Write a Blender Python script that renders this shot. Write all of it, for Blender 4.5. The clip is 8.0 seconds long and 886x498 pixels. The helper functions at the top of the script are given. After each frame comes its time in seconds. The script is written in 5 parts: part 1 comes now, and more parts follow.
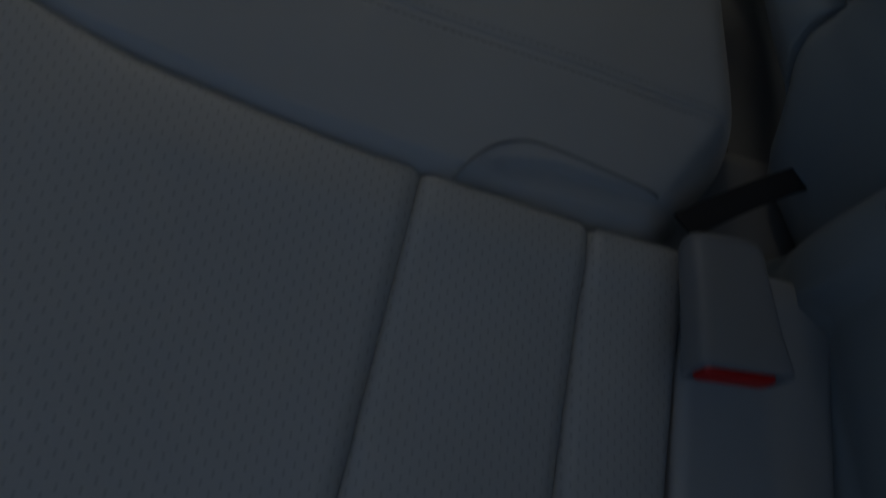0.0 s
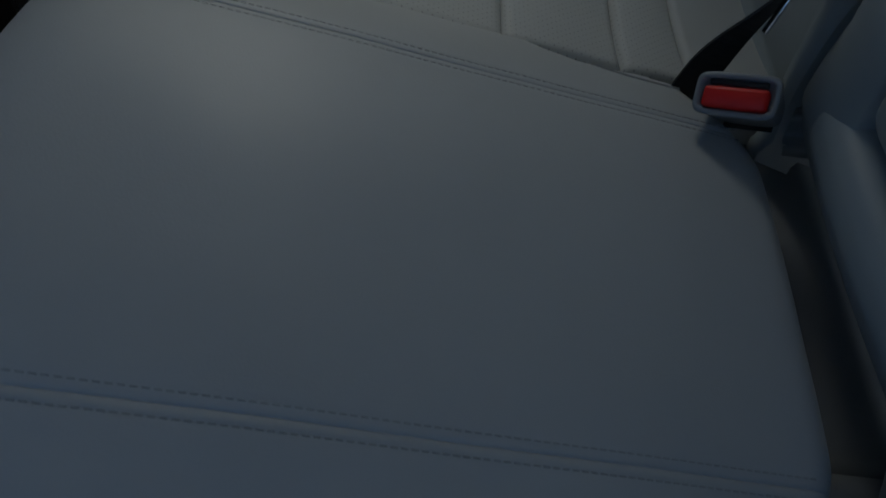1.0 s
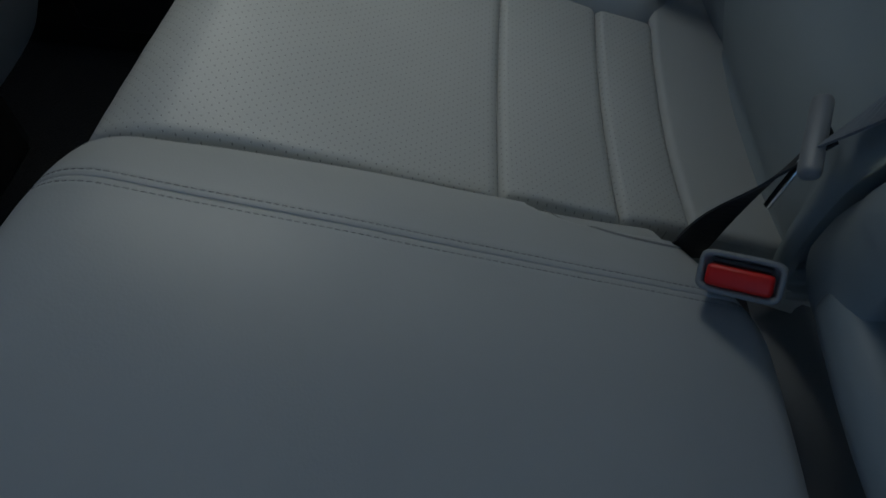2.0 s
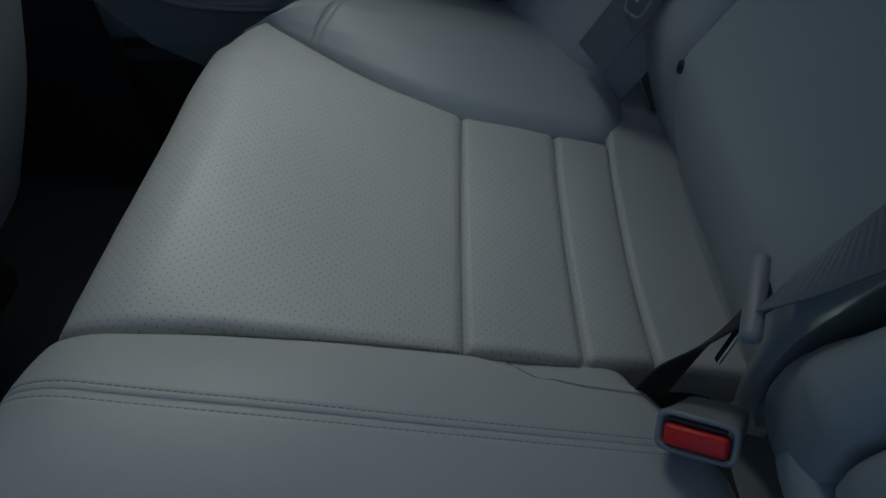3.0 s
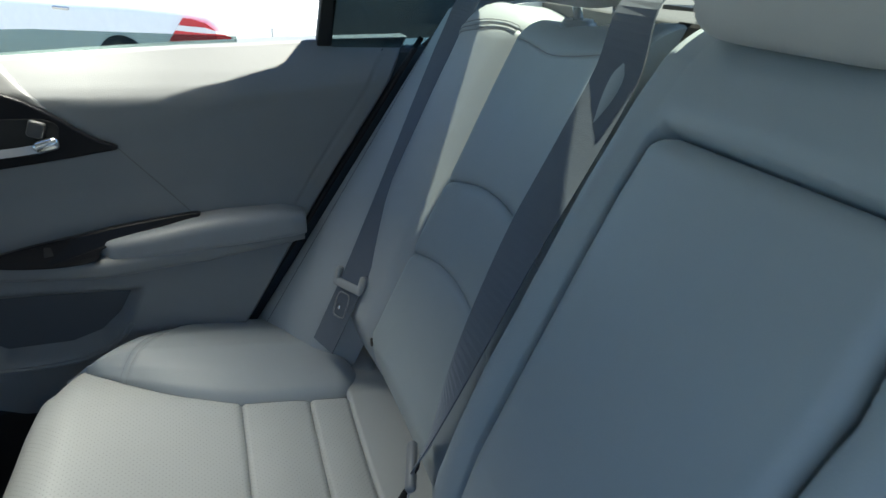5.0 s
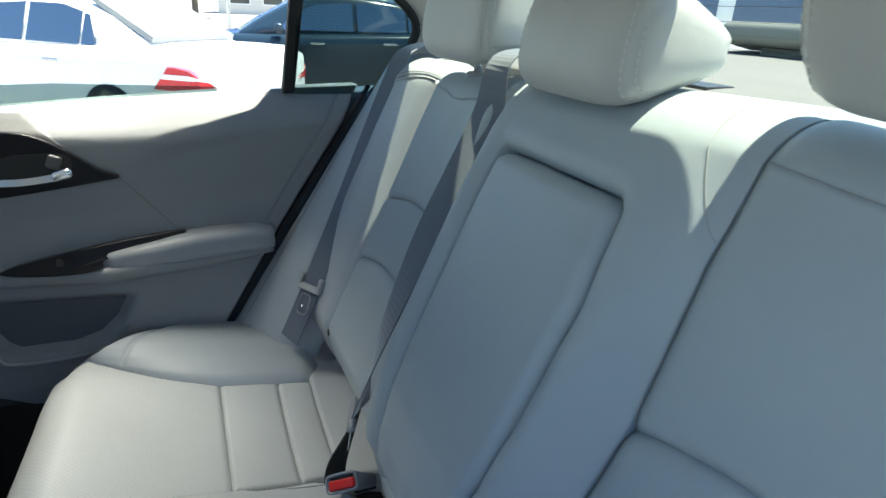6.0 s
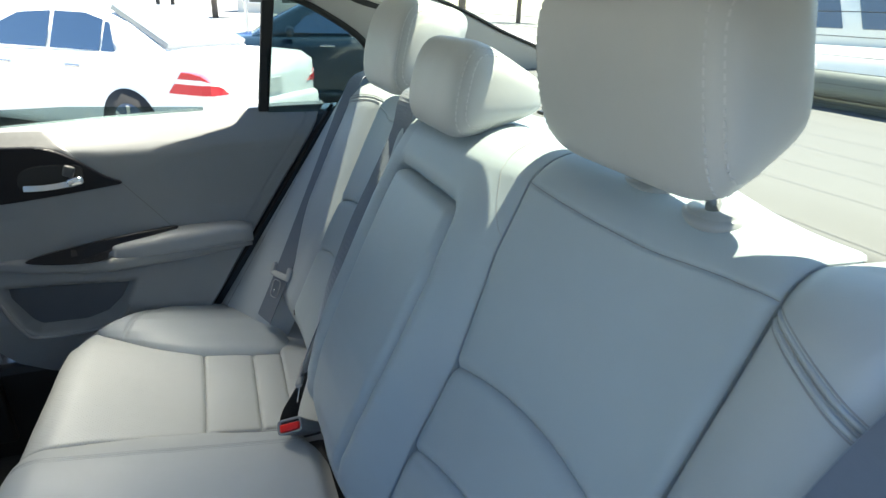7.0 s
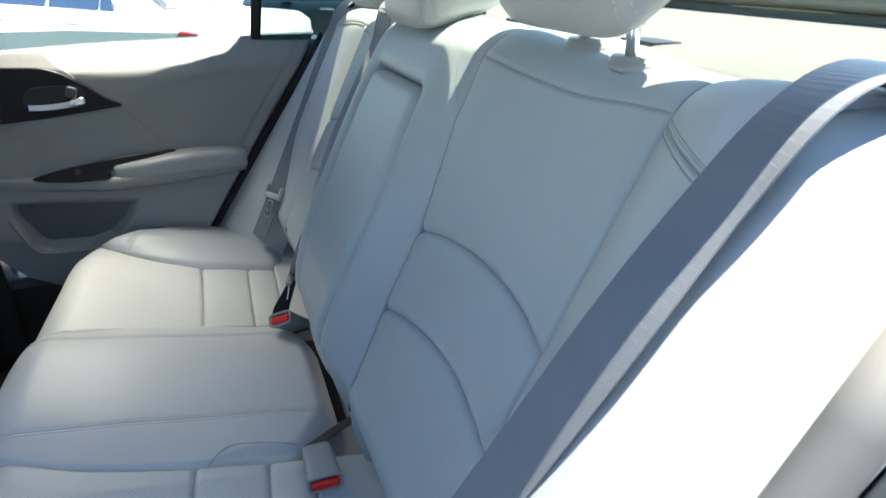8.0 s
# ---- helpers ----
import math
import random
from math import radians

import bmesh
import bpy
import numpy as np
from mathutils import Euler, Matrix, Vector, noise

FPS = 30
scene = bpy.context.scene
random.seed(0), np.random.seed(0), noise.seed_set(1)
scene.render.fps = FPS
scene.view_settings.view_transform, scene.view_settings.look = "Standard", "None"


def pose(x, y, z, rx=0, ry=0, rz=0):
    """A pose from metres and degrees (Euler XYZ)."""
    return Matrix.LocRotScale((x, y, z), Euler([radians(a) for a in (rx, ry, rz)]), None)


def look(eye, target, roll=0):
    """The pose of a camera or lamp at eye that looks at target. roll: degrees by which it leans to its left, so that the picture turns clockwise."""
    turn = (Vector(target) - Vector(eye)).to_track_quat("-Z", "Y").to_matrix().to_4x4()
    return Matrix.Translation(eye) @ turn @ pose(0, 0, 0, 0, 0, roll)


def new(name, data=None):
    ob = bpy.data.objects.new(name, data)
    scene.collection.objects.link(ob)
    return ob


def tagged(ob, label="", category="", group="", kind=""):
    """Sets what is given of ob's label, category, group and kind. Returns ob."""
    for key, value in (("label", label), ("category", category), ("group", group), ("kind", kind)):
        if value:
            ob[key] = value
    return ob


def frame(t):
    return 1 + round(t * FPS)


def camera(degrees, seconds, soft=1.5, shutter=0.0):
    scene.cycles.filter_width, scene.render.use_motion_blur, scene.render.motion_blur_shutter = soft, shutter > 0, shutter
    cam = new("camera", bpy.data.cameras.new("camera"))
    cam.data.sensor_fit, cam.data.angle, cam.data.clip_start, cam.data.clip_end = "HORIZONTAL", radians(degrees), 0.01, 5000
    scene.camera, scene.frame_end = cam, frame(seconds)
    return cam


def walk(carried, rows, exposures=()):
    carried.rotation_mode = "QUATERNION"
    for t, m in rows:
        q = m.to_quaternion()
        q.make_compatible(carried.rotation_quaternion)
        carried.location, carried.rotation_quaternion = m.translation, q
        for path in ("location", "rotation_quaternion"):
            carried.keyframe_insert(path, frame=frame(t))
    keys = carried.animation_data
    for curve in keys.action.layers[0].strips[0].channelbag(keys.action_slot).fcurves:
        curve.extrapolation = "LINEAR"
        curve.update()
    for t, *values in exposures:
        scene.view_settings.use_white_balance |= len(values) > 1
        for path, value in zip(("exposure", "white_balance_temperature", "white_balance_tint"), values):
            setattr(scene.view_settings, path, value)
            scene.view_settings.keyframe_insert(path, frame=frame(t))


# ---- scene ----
cam = camera(73.0, 8.0, shutter=0.2)
PATH = [
    (0, (-0.342, 0.225, 0.768), (0.545, 0.01, -1.019), 21.4),
    (0.1, (-0.311, 0.224, 0.768), (0.676, 0.024, -0.969), 18.7),
    (0.3, (-0.27, 0.219, 0.771), (0.81, 0.063, -0.898), 14.7),
    (0.5, (-0.235, 0.226, 0.772), (0.854, 0.1, -0.892), 13.4),
    (0.7, (-0.202, 0.227, 0.769), (0.909, 0.151, -0.893), 10.8),
    (1, (-0.15, 0.24, 0.794), (0.893, 0.144, -0.911), 10.4),
    (1.2, (-0.125, 0.248, 0.806), (0.925, 0.13, -0.893), 11.2),
    (1.5, (-0.095, 0.25, 0.816), (0.963, 0.147, -0.878), 10.1),
    (1.7, (-0.086, 0.251, 0.822), (1.006, 0.157, -0.851), 9.9),
    (2.8, (-0.009, 0.23, 0.887), (1.199, 0.161, -0.705), 5.4),
    (3, (-0.01, 0.227, 0.896), (1.253, 0.151, -0.653), 4.9),
    (3.2, (-0.011, 0.226, 0.903), (1.301, 0.123, -0.603), 5.4),
    (3.5, (-0.032, 0.22, 0.937), (1.342, 0.101, -0.511), 4.2),
    (4, (-0.122, 0.193, 0.997), (1.498, -0.238, -0.095), 3.2),
    (4.5, (-0.182, 0.178, 1.048), (1.483, -0.447, 0.131), 2.5),
    (4.7, (-0.211, 0.181, 1.094), (1.444, -0.477, 0.183), 3.1),
    (5.8, (-0.46, 0.211, 1.139), (1.232, -0.547, 0.389), 2.5),
    (6, (-0.5, 0.199, 1.153), (1.195, -0.556, 0.407), 2.5),
    (6.5, (-0.62, 0.156, 1.204), (1.086, -0.573, 0.456), 2.2),
    (7, (-0.742, 0.134, 1.232), (0.972, -0.565, 0.473), 1.9),
    (7.5, (-0.831, 0.132, 1.208), (0.888, -0.563, 0.457), 1.9),
    (8, (-0.875, 0.133, 1.148), (0.809, -0.546, 0.309), 1.9),
]
EXPOSURES = [(0, -0.62, 8000, 8), (0.7, -0.31, 6850, 4), (1.5, -0.09, 6400, 2), (3.0, 0.13, 6250, 0), (4.0, 0.68, 6500, 0), (4.5, 1.20, 6700, 1), (5.0, 1.48, 6850, 2), (6.0, 1.91, 7100, 3), (6.5, 1.89, 7200, 3), (7.0, 2.00, 7250, 4), (8.0, 2.26, 7400, 6)]
walk(cam, [(t, look(eye, target, roll)) for t, eye, target, roll in PATH], EXPOSURES)

# ---- light ----
SUN_ELEVATION, SUN_AZIMUTH = radians(72.4), radians(190)
world = bpy.data.worlds.new("world")
scene.world = world
world.use_nodes = True
sky = world.node_tree.nodes.new("ShaderNodeTexSky")
sky.sky_type, sky.sun_disc = "NISHITA", False
sky.dust_density, sky.air_density, sky.ozone_density = 0.0, 0.9, 6.0
sky.sun_elevation, sky.sun_rotation = SUN_ELEVATION, SUN_AZIMUTH
world.node_tree.links.new(sky.outputs[0], world.node_tree.nodes["Background"].inputs[0])
world.node_tree.nodes["Background"].inputs[1].default_value = 0.125
sun = new("sun", bpy.data.lights.new("sun", "SUN"))
sun.data.energy, sun.data.angle, sun.data.color = 5.0, radians(0.5), (1.0, 0.97, 0.92)
SUN_WAY = Vector((math.sin(SUN_AZIMUTH) * math.cos(SUN_ELEVATION), math.cos(SUN_AZIMUTH) * math.cos(SUN_ELEVATION), math.sin(SUN_ELEVATION)))
sun.matrix_world = look(SUN_WAY * 20, (0, 0, 0))
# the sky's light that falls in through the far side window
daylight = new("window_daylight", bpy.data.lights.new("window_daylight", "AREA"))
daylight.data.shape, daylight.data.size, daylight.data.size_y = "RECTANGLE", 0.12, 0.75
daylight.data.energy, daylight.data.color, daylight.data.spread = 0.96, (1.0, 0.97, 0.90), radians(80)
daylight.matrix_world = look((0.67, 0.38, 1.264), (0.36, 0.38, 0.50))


# ---- materials ----
def shader(name, colour, rough=0.5, metal=0.0):
    m = bpy.data.materials.new(name)
    m.use_nodes = True
    b = m.node_tree.nodes["Principled BSDF"]
    b.inputs["Base Color"].default_value = (*colour, 1)
    b.inputs["Roughness"].default_value, b.inputs["Metallic"].default_value = rough, metal
    return m


def node(m, kind, **values):
    n = m.node_tree.nodes.new(kind)
    for key, value in values.items():
        n.inputs[key.replace("_", " ")].default_value = value
    return n


def link(m, a, b):
    m.node_tree.links.new(a, b)


def mottle(m, colour, spread, scale):
    """Large soft stains in the base colour."""
    b = m.node_tree.nodes["Principled BSDF"]
    at = m.node_tree.nodes.new("ShaderNodeTexCoord")
    n = node(m, "ShaderNodeTexNoise", Scale=scale, Detail=5.0, Roughness=0.6)
    mix = m.node_tree.nodes.new("ShaderNodeMix")
    mix.data_type = "RGBA"
    mix.inputs[6].default_value = (*[c * (1 - spread) for c in colour], 1)
    mix.inputs[7].default_value = (*[min(1, c * (1 + spread)) for c in colour], 1)
    link(m, at.outputs["Object"], n.inputs["Vector"])
    link(m, n.outputs["Fac"], mix.inputs[0])
    link(m, mix.outputs[2], b.inputs["Base Color"])
    return at, mix


def bumped(m, at, scale, depth, kind="ShaderNodeTexVoronoi", below=None):
    b = m.node_tree.nodes["Principled BSDF"]
    n = node(m, kind, Scale=scale)
    bump = node(m, "ShaderNodeBump", Strength=0.6, Distance=depth)
    link(m, at.outputs["Object"], n.inputs["Vector"])
    link(m, n.outputs[0], bump.inputs["Height"])
    if below:
        link(m, below.outputs[0], bump.inputs["Normal"])
    link(m, bump.outputs[0], b.inputs["Normal"])
    return bump


def leather(name, colour, rough=0.48, grain=620, holes=False):
    m = shader(name, colour, rough)
    b = m.node_tree.nodes["Principled BSDF"]
    b.inputs["Coat Weight"].default_value, b.inputs["Coat Roughness"].default_value = 0.08, 0.42
    at, mix = mottle(m, colour, 0.07, 9)
    soft = bumped(m, at, 24, 0.0010, "ShaderNodeTexNoise")
    bump = bumped(m, at, grain, 0.00008, below=soft)
    b = m.node_tree.nodes["Principled BSDF"]
    if holes:
        spots = []
        for shift in (0.0, 0.5):
            scaled = m.node_tree.nodes.new("ShaderNodeVectorMath")
            scaled.operation = "MULTIPLY_ADD"
            scaled.inputs[1].default_value = (1 / 0.0074, 1 / 0.0074, 0)
            scaled.inputs[2].default_value = (shift + 0.5, shift + 0.5, 0.5)
            part_of = m.node_tree.nodes.new("ShaderNodeVectorMath")
            part_of.operation = "FRACTION"
            away = m.node_tree.nodes.new("ShaderNodeVectorMath")
            away.operation = "SUBTRACT"
            away.inputs[1].default_value = (0.5, 0.5, 0.5)
            size = m.node_tree.nodes.new("ShaderNodeVectorMath")
            size.operation = "LENGTH"
            link(m, at.outputs["Object"], scaled.inputs[0])
            link(m, scaled.outputs[0], part_of.inputs[0])
            link(m, part_of.outputs[0], away.inputs[0])
            link(m, away.outputs[0], size.inputs[0])
            spots.append(size)
        least = m.node_tree.nodes.new("ShaderNodeMath")
        least.operation = "MINIMUM"
        link(m, spots[0].outputs["Value"], least.inputs[0])
        link(m, spots[1].outputs["Value"], least.inputs[1])
        ramp = m.node_tree.nodes.new("ShaderNodeMapRange")
        ramp.inputs["From Min"].default_value, ramp.inputs["From Max"].default_value = 0.045, 0.11
        link(m, least.outputs[0], ramp.inputs["Value"])
        dark = m.node_tree.nodes.new("ShaderNodeMix")
        dark.data_type = "RGBA"
        dark.inputs[6].default_value = (0.26, 0.265, 0.262, 1)
        link(m, ramp.outputs[0], dark.inputs[0])
        link(m, mix.outputs[2], dark.inputs[7])
        link(m, dark.outputs[2], b.inputs["Base Color"])
        pit = node(m, "ShaderNodeBump", Strength=0.45, Distance=0.0004)
        link(m, ramp.outputs[0], pit.inputs["Height"])
        link(m, bump.outputs[0], pit.inputs["Normal"])
        link(m, pit.outputs[0], b.inputs["Normal"])
    return m


def plain(name, colour, rough=0.5, metal=0.0, spread=0.06, scale=12, grain=0, depth=0.0002):
    m = shader(name, colour, rough, metal)
    at, _ = mottle(m, colour, spread, scale)
    if grain:
        bumped(m, at, grain, depth)
    return m


def webbing(name, colour):
    m = shader(name, colour, 0.6)
    at, _ = mottle(m, colour, 0.1, 30)
    bumped(m, at, 900, 0.0002)
    return m


# one leather: cushion light and the backrests' bluish shade are put into the colours
LIT_GREY = (0.475, 0.488, 0.480)
M_SHADED_LEATHER = leather("leather", (0.338, 0.384, 0.402))
M_LIT_CUSHION = leather("lit_cushion_leather", (0.455, 0.472, 0.472))
M_HEADREST = leather("headrest_leather", (0.435, 0.438, 0.42))
M_PERFORATED = leather("perforated_leather", LIT_GREY, holes=True)
M_REST_GAPSHADE = leather("armrest_and_gap_shade_leather", (0.268, 0.282, 0.294))
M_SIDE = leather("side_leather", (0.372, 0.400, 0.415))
M_TRIM = plain("grey_plastic", (0.36, 0.365, 0.36), 0.55, grain=900)
M_DOORCLOTH = plain("door_vinyl", (0.212, 0.220, 0.226), 0.5, grain=800)
M_HEAD = plain("headliner_fabric", (0.66, 0.66, 0.645), 0.9, grain=1500)
M_SHELF = plain("shelf_fabric", (0.150, 0.152, 0.154), 0.9, grain=900)
M_BELT = webbing("belt_webbing", (0.100, 0.120, 0.150))
M_BELT.node_tree.nodes["Principled BSDF"].inputs["Sheen Weight"].default_value = 0.8
M_BELT.node_tree.nodes["Principled BSDF"].inputs["Sheen Roughness"].default_value = 0.4
M_BLACKBELT = webbing("black_webbing", (0.02, 0.02, 0.022))
M_BUCKLE = plain("buckle_plastic", (0.25, 0.26, 0.27), 0.40)
M_RED = plain("red_button", (0.70, 0.014, 0.012), 0.4)
M_GUIDE = plain("guide_plastic", (0.30, 0.305, 0.30), 0.3)
M_DARK = plain("dark_plastic", (0.02, 0.019, 0.018), 0.35, grain=700)
M_SATINTRIM = plain("dark_satin_trim", (0.055, 0.056, 0.058), 0.38, grain=900)
M_GREYTRIM = plain("brushed_grey_trim", (0.115, 0.118, 0.120), 0.40, spread=0.18, scale=60, grain=500)
M_BEZEL = plain("dark_glossy_trim", (0.010, 0.010, 0.012), 0.36)
M_BEZEL.node_tree.nodes["Principled BSDF"].inputs["IOR"].default_value = 1.28
M_CHROME = plain("chrome", (0.85, 0.86, 0.87), 0.2, 1.0)
M_SATIN = plain("satin_chrome", (0.50, 0.51, 0.52), 0.30, 1.0)
M_THREAD = plain("thread", (0.10, 0.105, 0.105), 0.8)
M_PALETHREAD = plain("grey_thread", (0.34, 0.345, 0.335), 0.8)
M_HEADTHREAD = plain("pale_thread", (0.52, 0.52, 0.50), 0.8)
M_SEAM_FOLDSHADE = plain("seam_and_fold_shade", (0.27, 0.275, 0.275), 0.9)
M_CARPET = plain("black_carpet", (0.018, 0.018, 0.019), 0.95, grain=400, depth=0.003)
M_RUBBER = plain("rubber", (0.012, 0.012, 0.012), 0.7)
def tinted(name, colour, share):
    """A thin pane: tinted light goes through, a share is mirrored."""
    m = bpy.data.materials.new(name)
    m.use_nodes = True
    tint = m.node_tree.nodes.new("ShaderNodeBsdfTransparent")
    tint.inputs["Color"].default_value = (*colour, 1)
    gloss = m.node_tree.nodes.new("ShaderNodeBsdfGlossy")
    gloss.inputs["Roughness"].default_value = 0.02
    glaze = m.node_tree.nodes.new("ShaderNodeMixShader")
    glaze.inputs[0].default_value = share
    link(m, tint.outputs[0], glaze.inputs[1])
    link(m, gloss.outputs[0], glaze.inputs[2])
    link(m, glaze.outputs[0], m.node_tree.nodes["Material Output"].inputs["Surface"])
    return m


M_REARGLASS = tinted("tinted_rear_glass", (0.88, 0.91, 0.87), 0.05)
M_CLEARGLASS = tinted("clear_glass", (0.72, 0.77, 0.78), 0.05)
M_GLASS = tinted("window_glass", (0.52, 0.60, 0.58), 0.035)
M_PILLAR = plain("pillar_fabric", (0.42, 0.415, 0.395), 0.9, grain=1200)
M_ASPHALT = plain("asphalt", (0.27, 0.265, 0.25), 0.9, spread=0.25, scale=0.8, grain=60, depth=0.004)
M_BODY = plain("blue_grey_paint", (0.06, 0.075, 0.09), 0.25)


# ---- building ----
def mesh_of(verts, faces, smooth=True):
    me = bpy.data.meshes.new("mesh")
    me.from_pydata([tuple(v) for v in verts], [], faces)
    if smooth:
        me.polygons.foreach_set("use_smooth", [True] * len(me.polygons))
    me.update()
    return me


def solid(bm, smooth=False):
    me = bpy.data.meshes.new("mesh")
    bmesh.ops.recalc_face_normals(bm, faces=bm.faces)
    bm.to_mesh(me)
    bm.free()
    if smooth:
        me.polygons.foreach_set("use_smooth", [True] * len(me.polygons))
    return me


def thing(name, at, label, category, group="", kind=""):
    ob = new(name)
    ob.location = at
    return tagged(ob, label, category, group, kind)


def part(name, me, material, parent, label=""):
    me.name = name
    me.materials.append(material)
    ob = new(name, me)
    ob.parent = parent
    top = parent
    while top.parent:
        top = top.parent
    if parent.type == "EMPTY":
        ob.matrix_parent_inverse = Matrix.Translation(-parent.location)
    if label:
        tagged(ob, label)
    return ob


def alone(name, me, material, label, category, group="", kind=""):
    me.name = name
    me.materials.append(material)
    return tagged(new(name, me), label, category, group, kind)


def grid(fn, nu, nv, back=None, flip=False):
    """A sheet of nu x nv cells with the points fn(u, v), and a back side that closes it."""
    us, vs = np.linspace(0, 1, nu + 1), np.linspace(0, 1, nv + 1)
    front = [Vector(fn(u, v)) for v in vs for u in us]
    verts, faces, w = list(front), [], nu + 1
    for j in range(nv):
        for i in range(nu):
            a = j * w + i
            faces.append((a, a + 1, a + w + 1, a + w))
    if back:
        n = len(verts)
        verts += [p + Vector(back) for p in front]
        faces += [tuple(reversed([k + n for k in f])) for f in faces]
        rim = [i for i in range(w)] + [j * w + nu for j in range(1, nv + 1)]
        rim += [nv * w + i for i in range(nu - 1, -1, -1)] + [j * w for j in range(nv - 1, 0, -1)]
        for a, b in zip(rim, rim[1:] + rim[:1]):
            faces.append((b, a, a + n, b + n))
    if flip:
        faces = [tuple(reversed(f)) for f in faces]
    me = mesh_of(verts, faces, False)
    me.polygons.foreach_set("use_smooth", [k < nu * nv for k in range(len(me.polygons))])
    me.update()
    return me


def step(a, b, x):
    t = min(1.0, max(0.0, (x - a) / (b - a)))
    return t * t * (3 - 2 * t)


def lerp(a, b, t):
    return a + (b - a) * t


def along(points, x):
    """Linear look-up in pairs."""
    return float(np.interp(x, [p[0] for p in points], [p[1] for p in points]))


def pillow(u, v, wu, wv, r=0.012, depth=0.007, sides="lrbt"):
    """How far a stuffed panel sinks towards its seams."""
    h = 0.0
    for side, d in (("l", u * wu), ("r", (1 - u) * wu), ("b", v * wv), ("t", (1 - v) * wv)):
        if side in sides and d < r:
            h -= depth * (1 - d / r) ** 2
    return h


def box(size, r=0.004, seg=2):
    bm = bmesh.new()
    bmesh.ops.create_cube(bm, size=1.0)
    bmesh.ops.scale(bm, vec=size, verts=bm.verts)
    if r:
        bmesh.ops.bevel(bm, geom=list(bm.edges), offset=r, segments=seg, profile=0.5, affect="EDGES")
    return bm


def moved(bm, m):
    bmesh.ops.transform(bm, matrix=m, verts=bm.verts)
    return bm


def rod(a, b, r, sides=16):
    a, b = Vector(a), Vector(b)
    bm = bmesh.new()
    bmesh.ops.create_cone(bm, cap_ends=True, segments=sides, radius1=r, radius2=r, depth=(b - a).length)
    return moved(bm, Matrix.Translation((a + b) / 2) @ (b - a).to_track_quat("Z", "Y").to_matrix().to_4x4())


def prism(points, across, bevel=0.0):
    """A flat outline of 3D points, thickened by the vector across."""
    bm = bmesh.new()
    f = bm.faces.new([bm.verts.new(p) for p in points])
    r = bmesh.ops.extrude_face_region(bm, geom=[f])
    bmesh.ops.translate(bm, verts=[v for v in r["geom"] if isinstance(v, bmesh.types.BMVert)], vec=across)
    if bevel:
        bmesh.ops.bevel(bm, geom=list(bm.edges), offset=bevel, segments=2, profile=0.5, affect="EDGES")
    return bm


def smooth_loop(points, n=8, closed=True):
    """A Catmull-Rom curve through points."""
    P, out = [Vector(p) for p in points], []
    count = len(P) if closed else len(P) - 1
    for i in range(count):
        if closed:
            a, b, c, d = (P[(i + k) % len(P)] for k in (-1, 0, 1, 2))
        else:
            a, b, c, d = (P[min(len(P) - 1, max(0, i + k))] for k in (-1, 0, 1, 2))
        for k in range(n):
            t = k / n
            out.append(0.5 * (2 * b + (c - a) * t + (2 * a - 5 * b + 4 * c - d) * t * t + (3 * b - a - 3 * c + d) * t ** 3))
    if not closed:
        out.append(P[-1])
    return out


def strap(path, sides, width, thick=0.0016):
    """A ribbon along a path; sides gives the way across at each point."""
    verts, faces = [], []
    for i, (p, s) in enumerate(zip(path, sides)):
        way = (path[min(i + 1, len(path) - 1)] - path[max(i - 1, 0)]).normalized()
        s = (s - way * s.dot(way)).normalized()
        n = s.cross(way).normalized()
        for a, b in ((-1, -1), (1, -1), (1, 1), (-1, 1)):
            verts.append(p + s * a * width / 2 + n * b * thick / 2)
    for i in range(len(path) - 1):
        for k in range(4):
            a, b = 4 * i + k, 4 * i + (k + 1) % 4
            faces.append((a, b, b + 4, a + 4))
    faces += [(3, 2, 1, 0), tuple(4 * (len(path) - 1) + k for k in range(4))]
    return mesh_of(verts, faces, False)


def stitches(path, length=0.0038, gap=0.0022, r=0.0005, lift=(0, 0, 0.0004)):
    """A run of short raised threads along a curve."""
    P = [Vector(p) for p in path]
    lengths = np.cumsum([0] + [(b - a).length for a, b in zip(P, P[1:])])
    def at(d):
        return Vector([np.interp(d, lengths, [p[k] for p in P]) for k in range(3)])
    verts, faces, d = [], [], 0.0
    while d + length < lengths[-1]:
        a, b = at(d) + Vector(lift), at(d + length) + Vector(lift)
        way = (b - a).normalized()
        s = way.cross(Vector((0.1, 0.35, 1))).normalized() * r
        n = s.cross(way).normalized() * r
        k = len(verts)
        verts += [a + s, a + n, a - s, a - n, b + s, b + n, b - s, b - n]
        faces += [(k + i, k + (i + 1) % 4, k + 4 + (i + 1) % 4, k + 4 + i) for i in range(4)]
        faces += [(k + 3, k + 2, k + 1, k), (k + 4, k + 5, k + 6, k + 7)]
        d += length + gap
    return mesh_of(verts, faces, False)


def tube(path, r, sides=10):
    verts, faces = [], []
    for i, p in enumerate(path):
        way = (path[min(i + 1, len(path) - 1)] - path[max(i - 1, 0)]).normalized()
        s = way.cross(Vector((0.3, 0.2, 0.9))).normalized()
        n = s.cross(way)
        verts += [p + (s * math.cos(2 * math.pi * a / sides) + n * math.sin(2 * math.pi * a / sides)) * r for a in range(sides)]
    for i in range(len(path) - 1):
        faces += [(i * sides + a, i * sides + (a + 1) % sides, (i + 1) * sides + (a + 1) % sides, (i + 1) * sides + a) for a in range(sides)]
    faces += [tuple(reversed(range(sides))), tuple((len(path) - 1) * sides + a for a in range(sides))]
    return mesh_of(verts, faces)


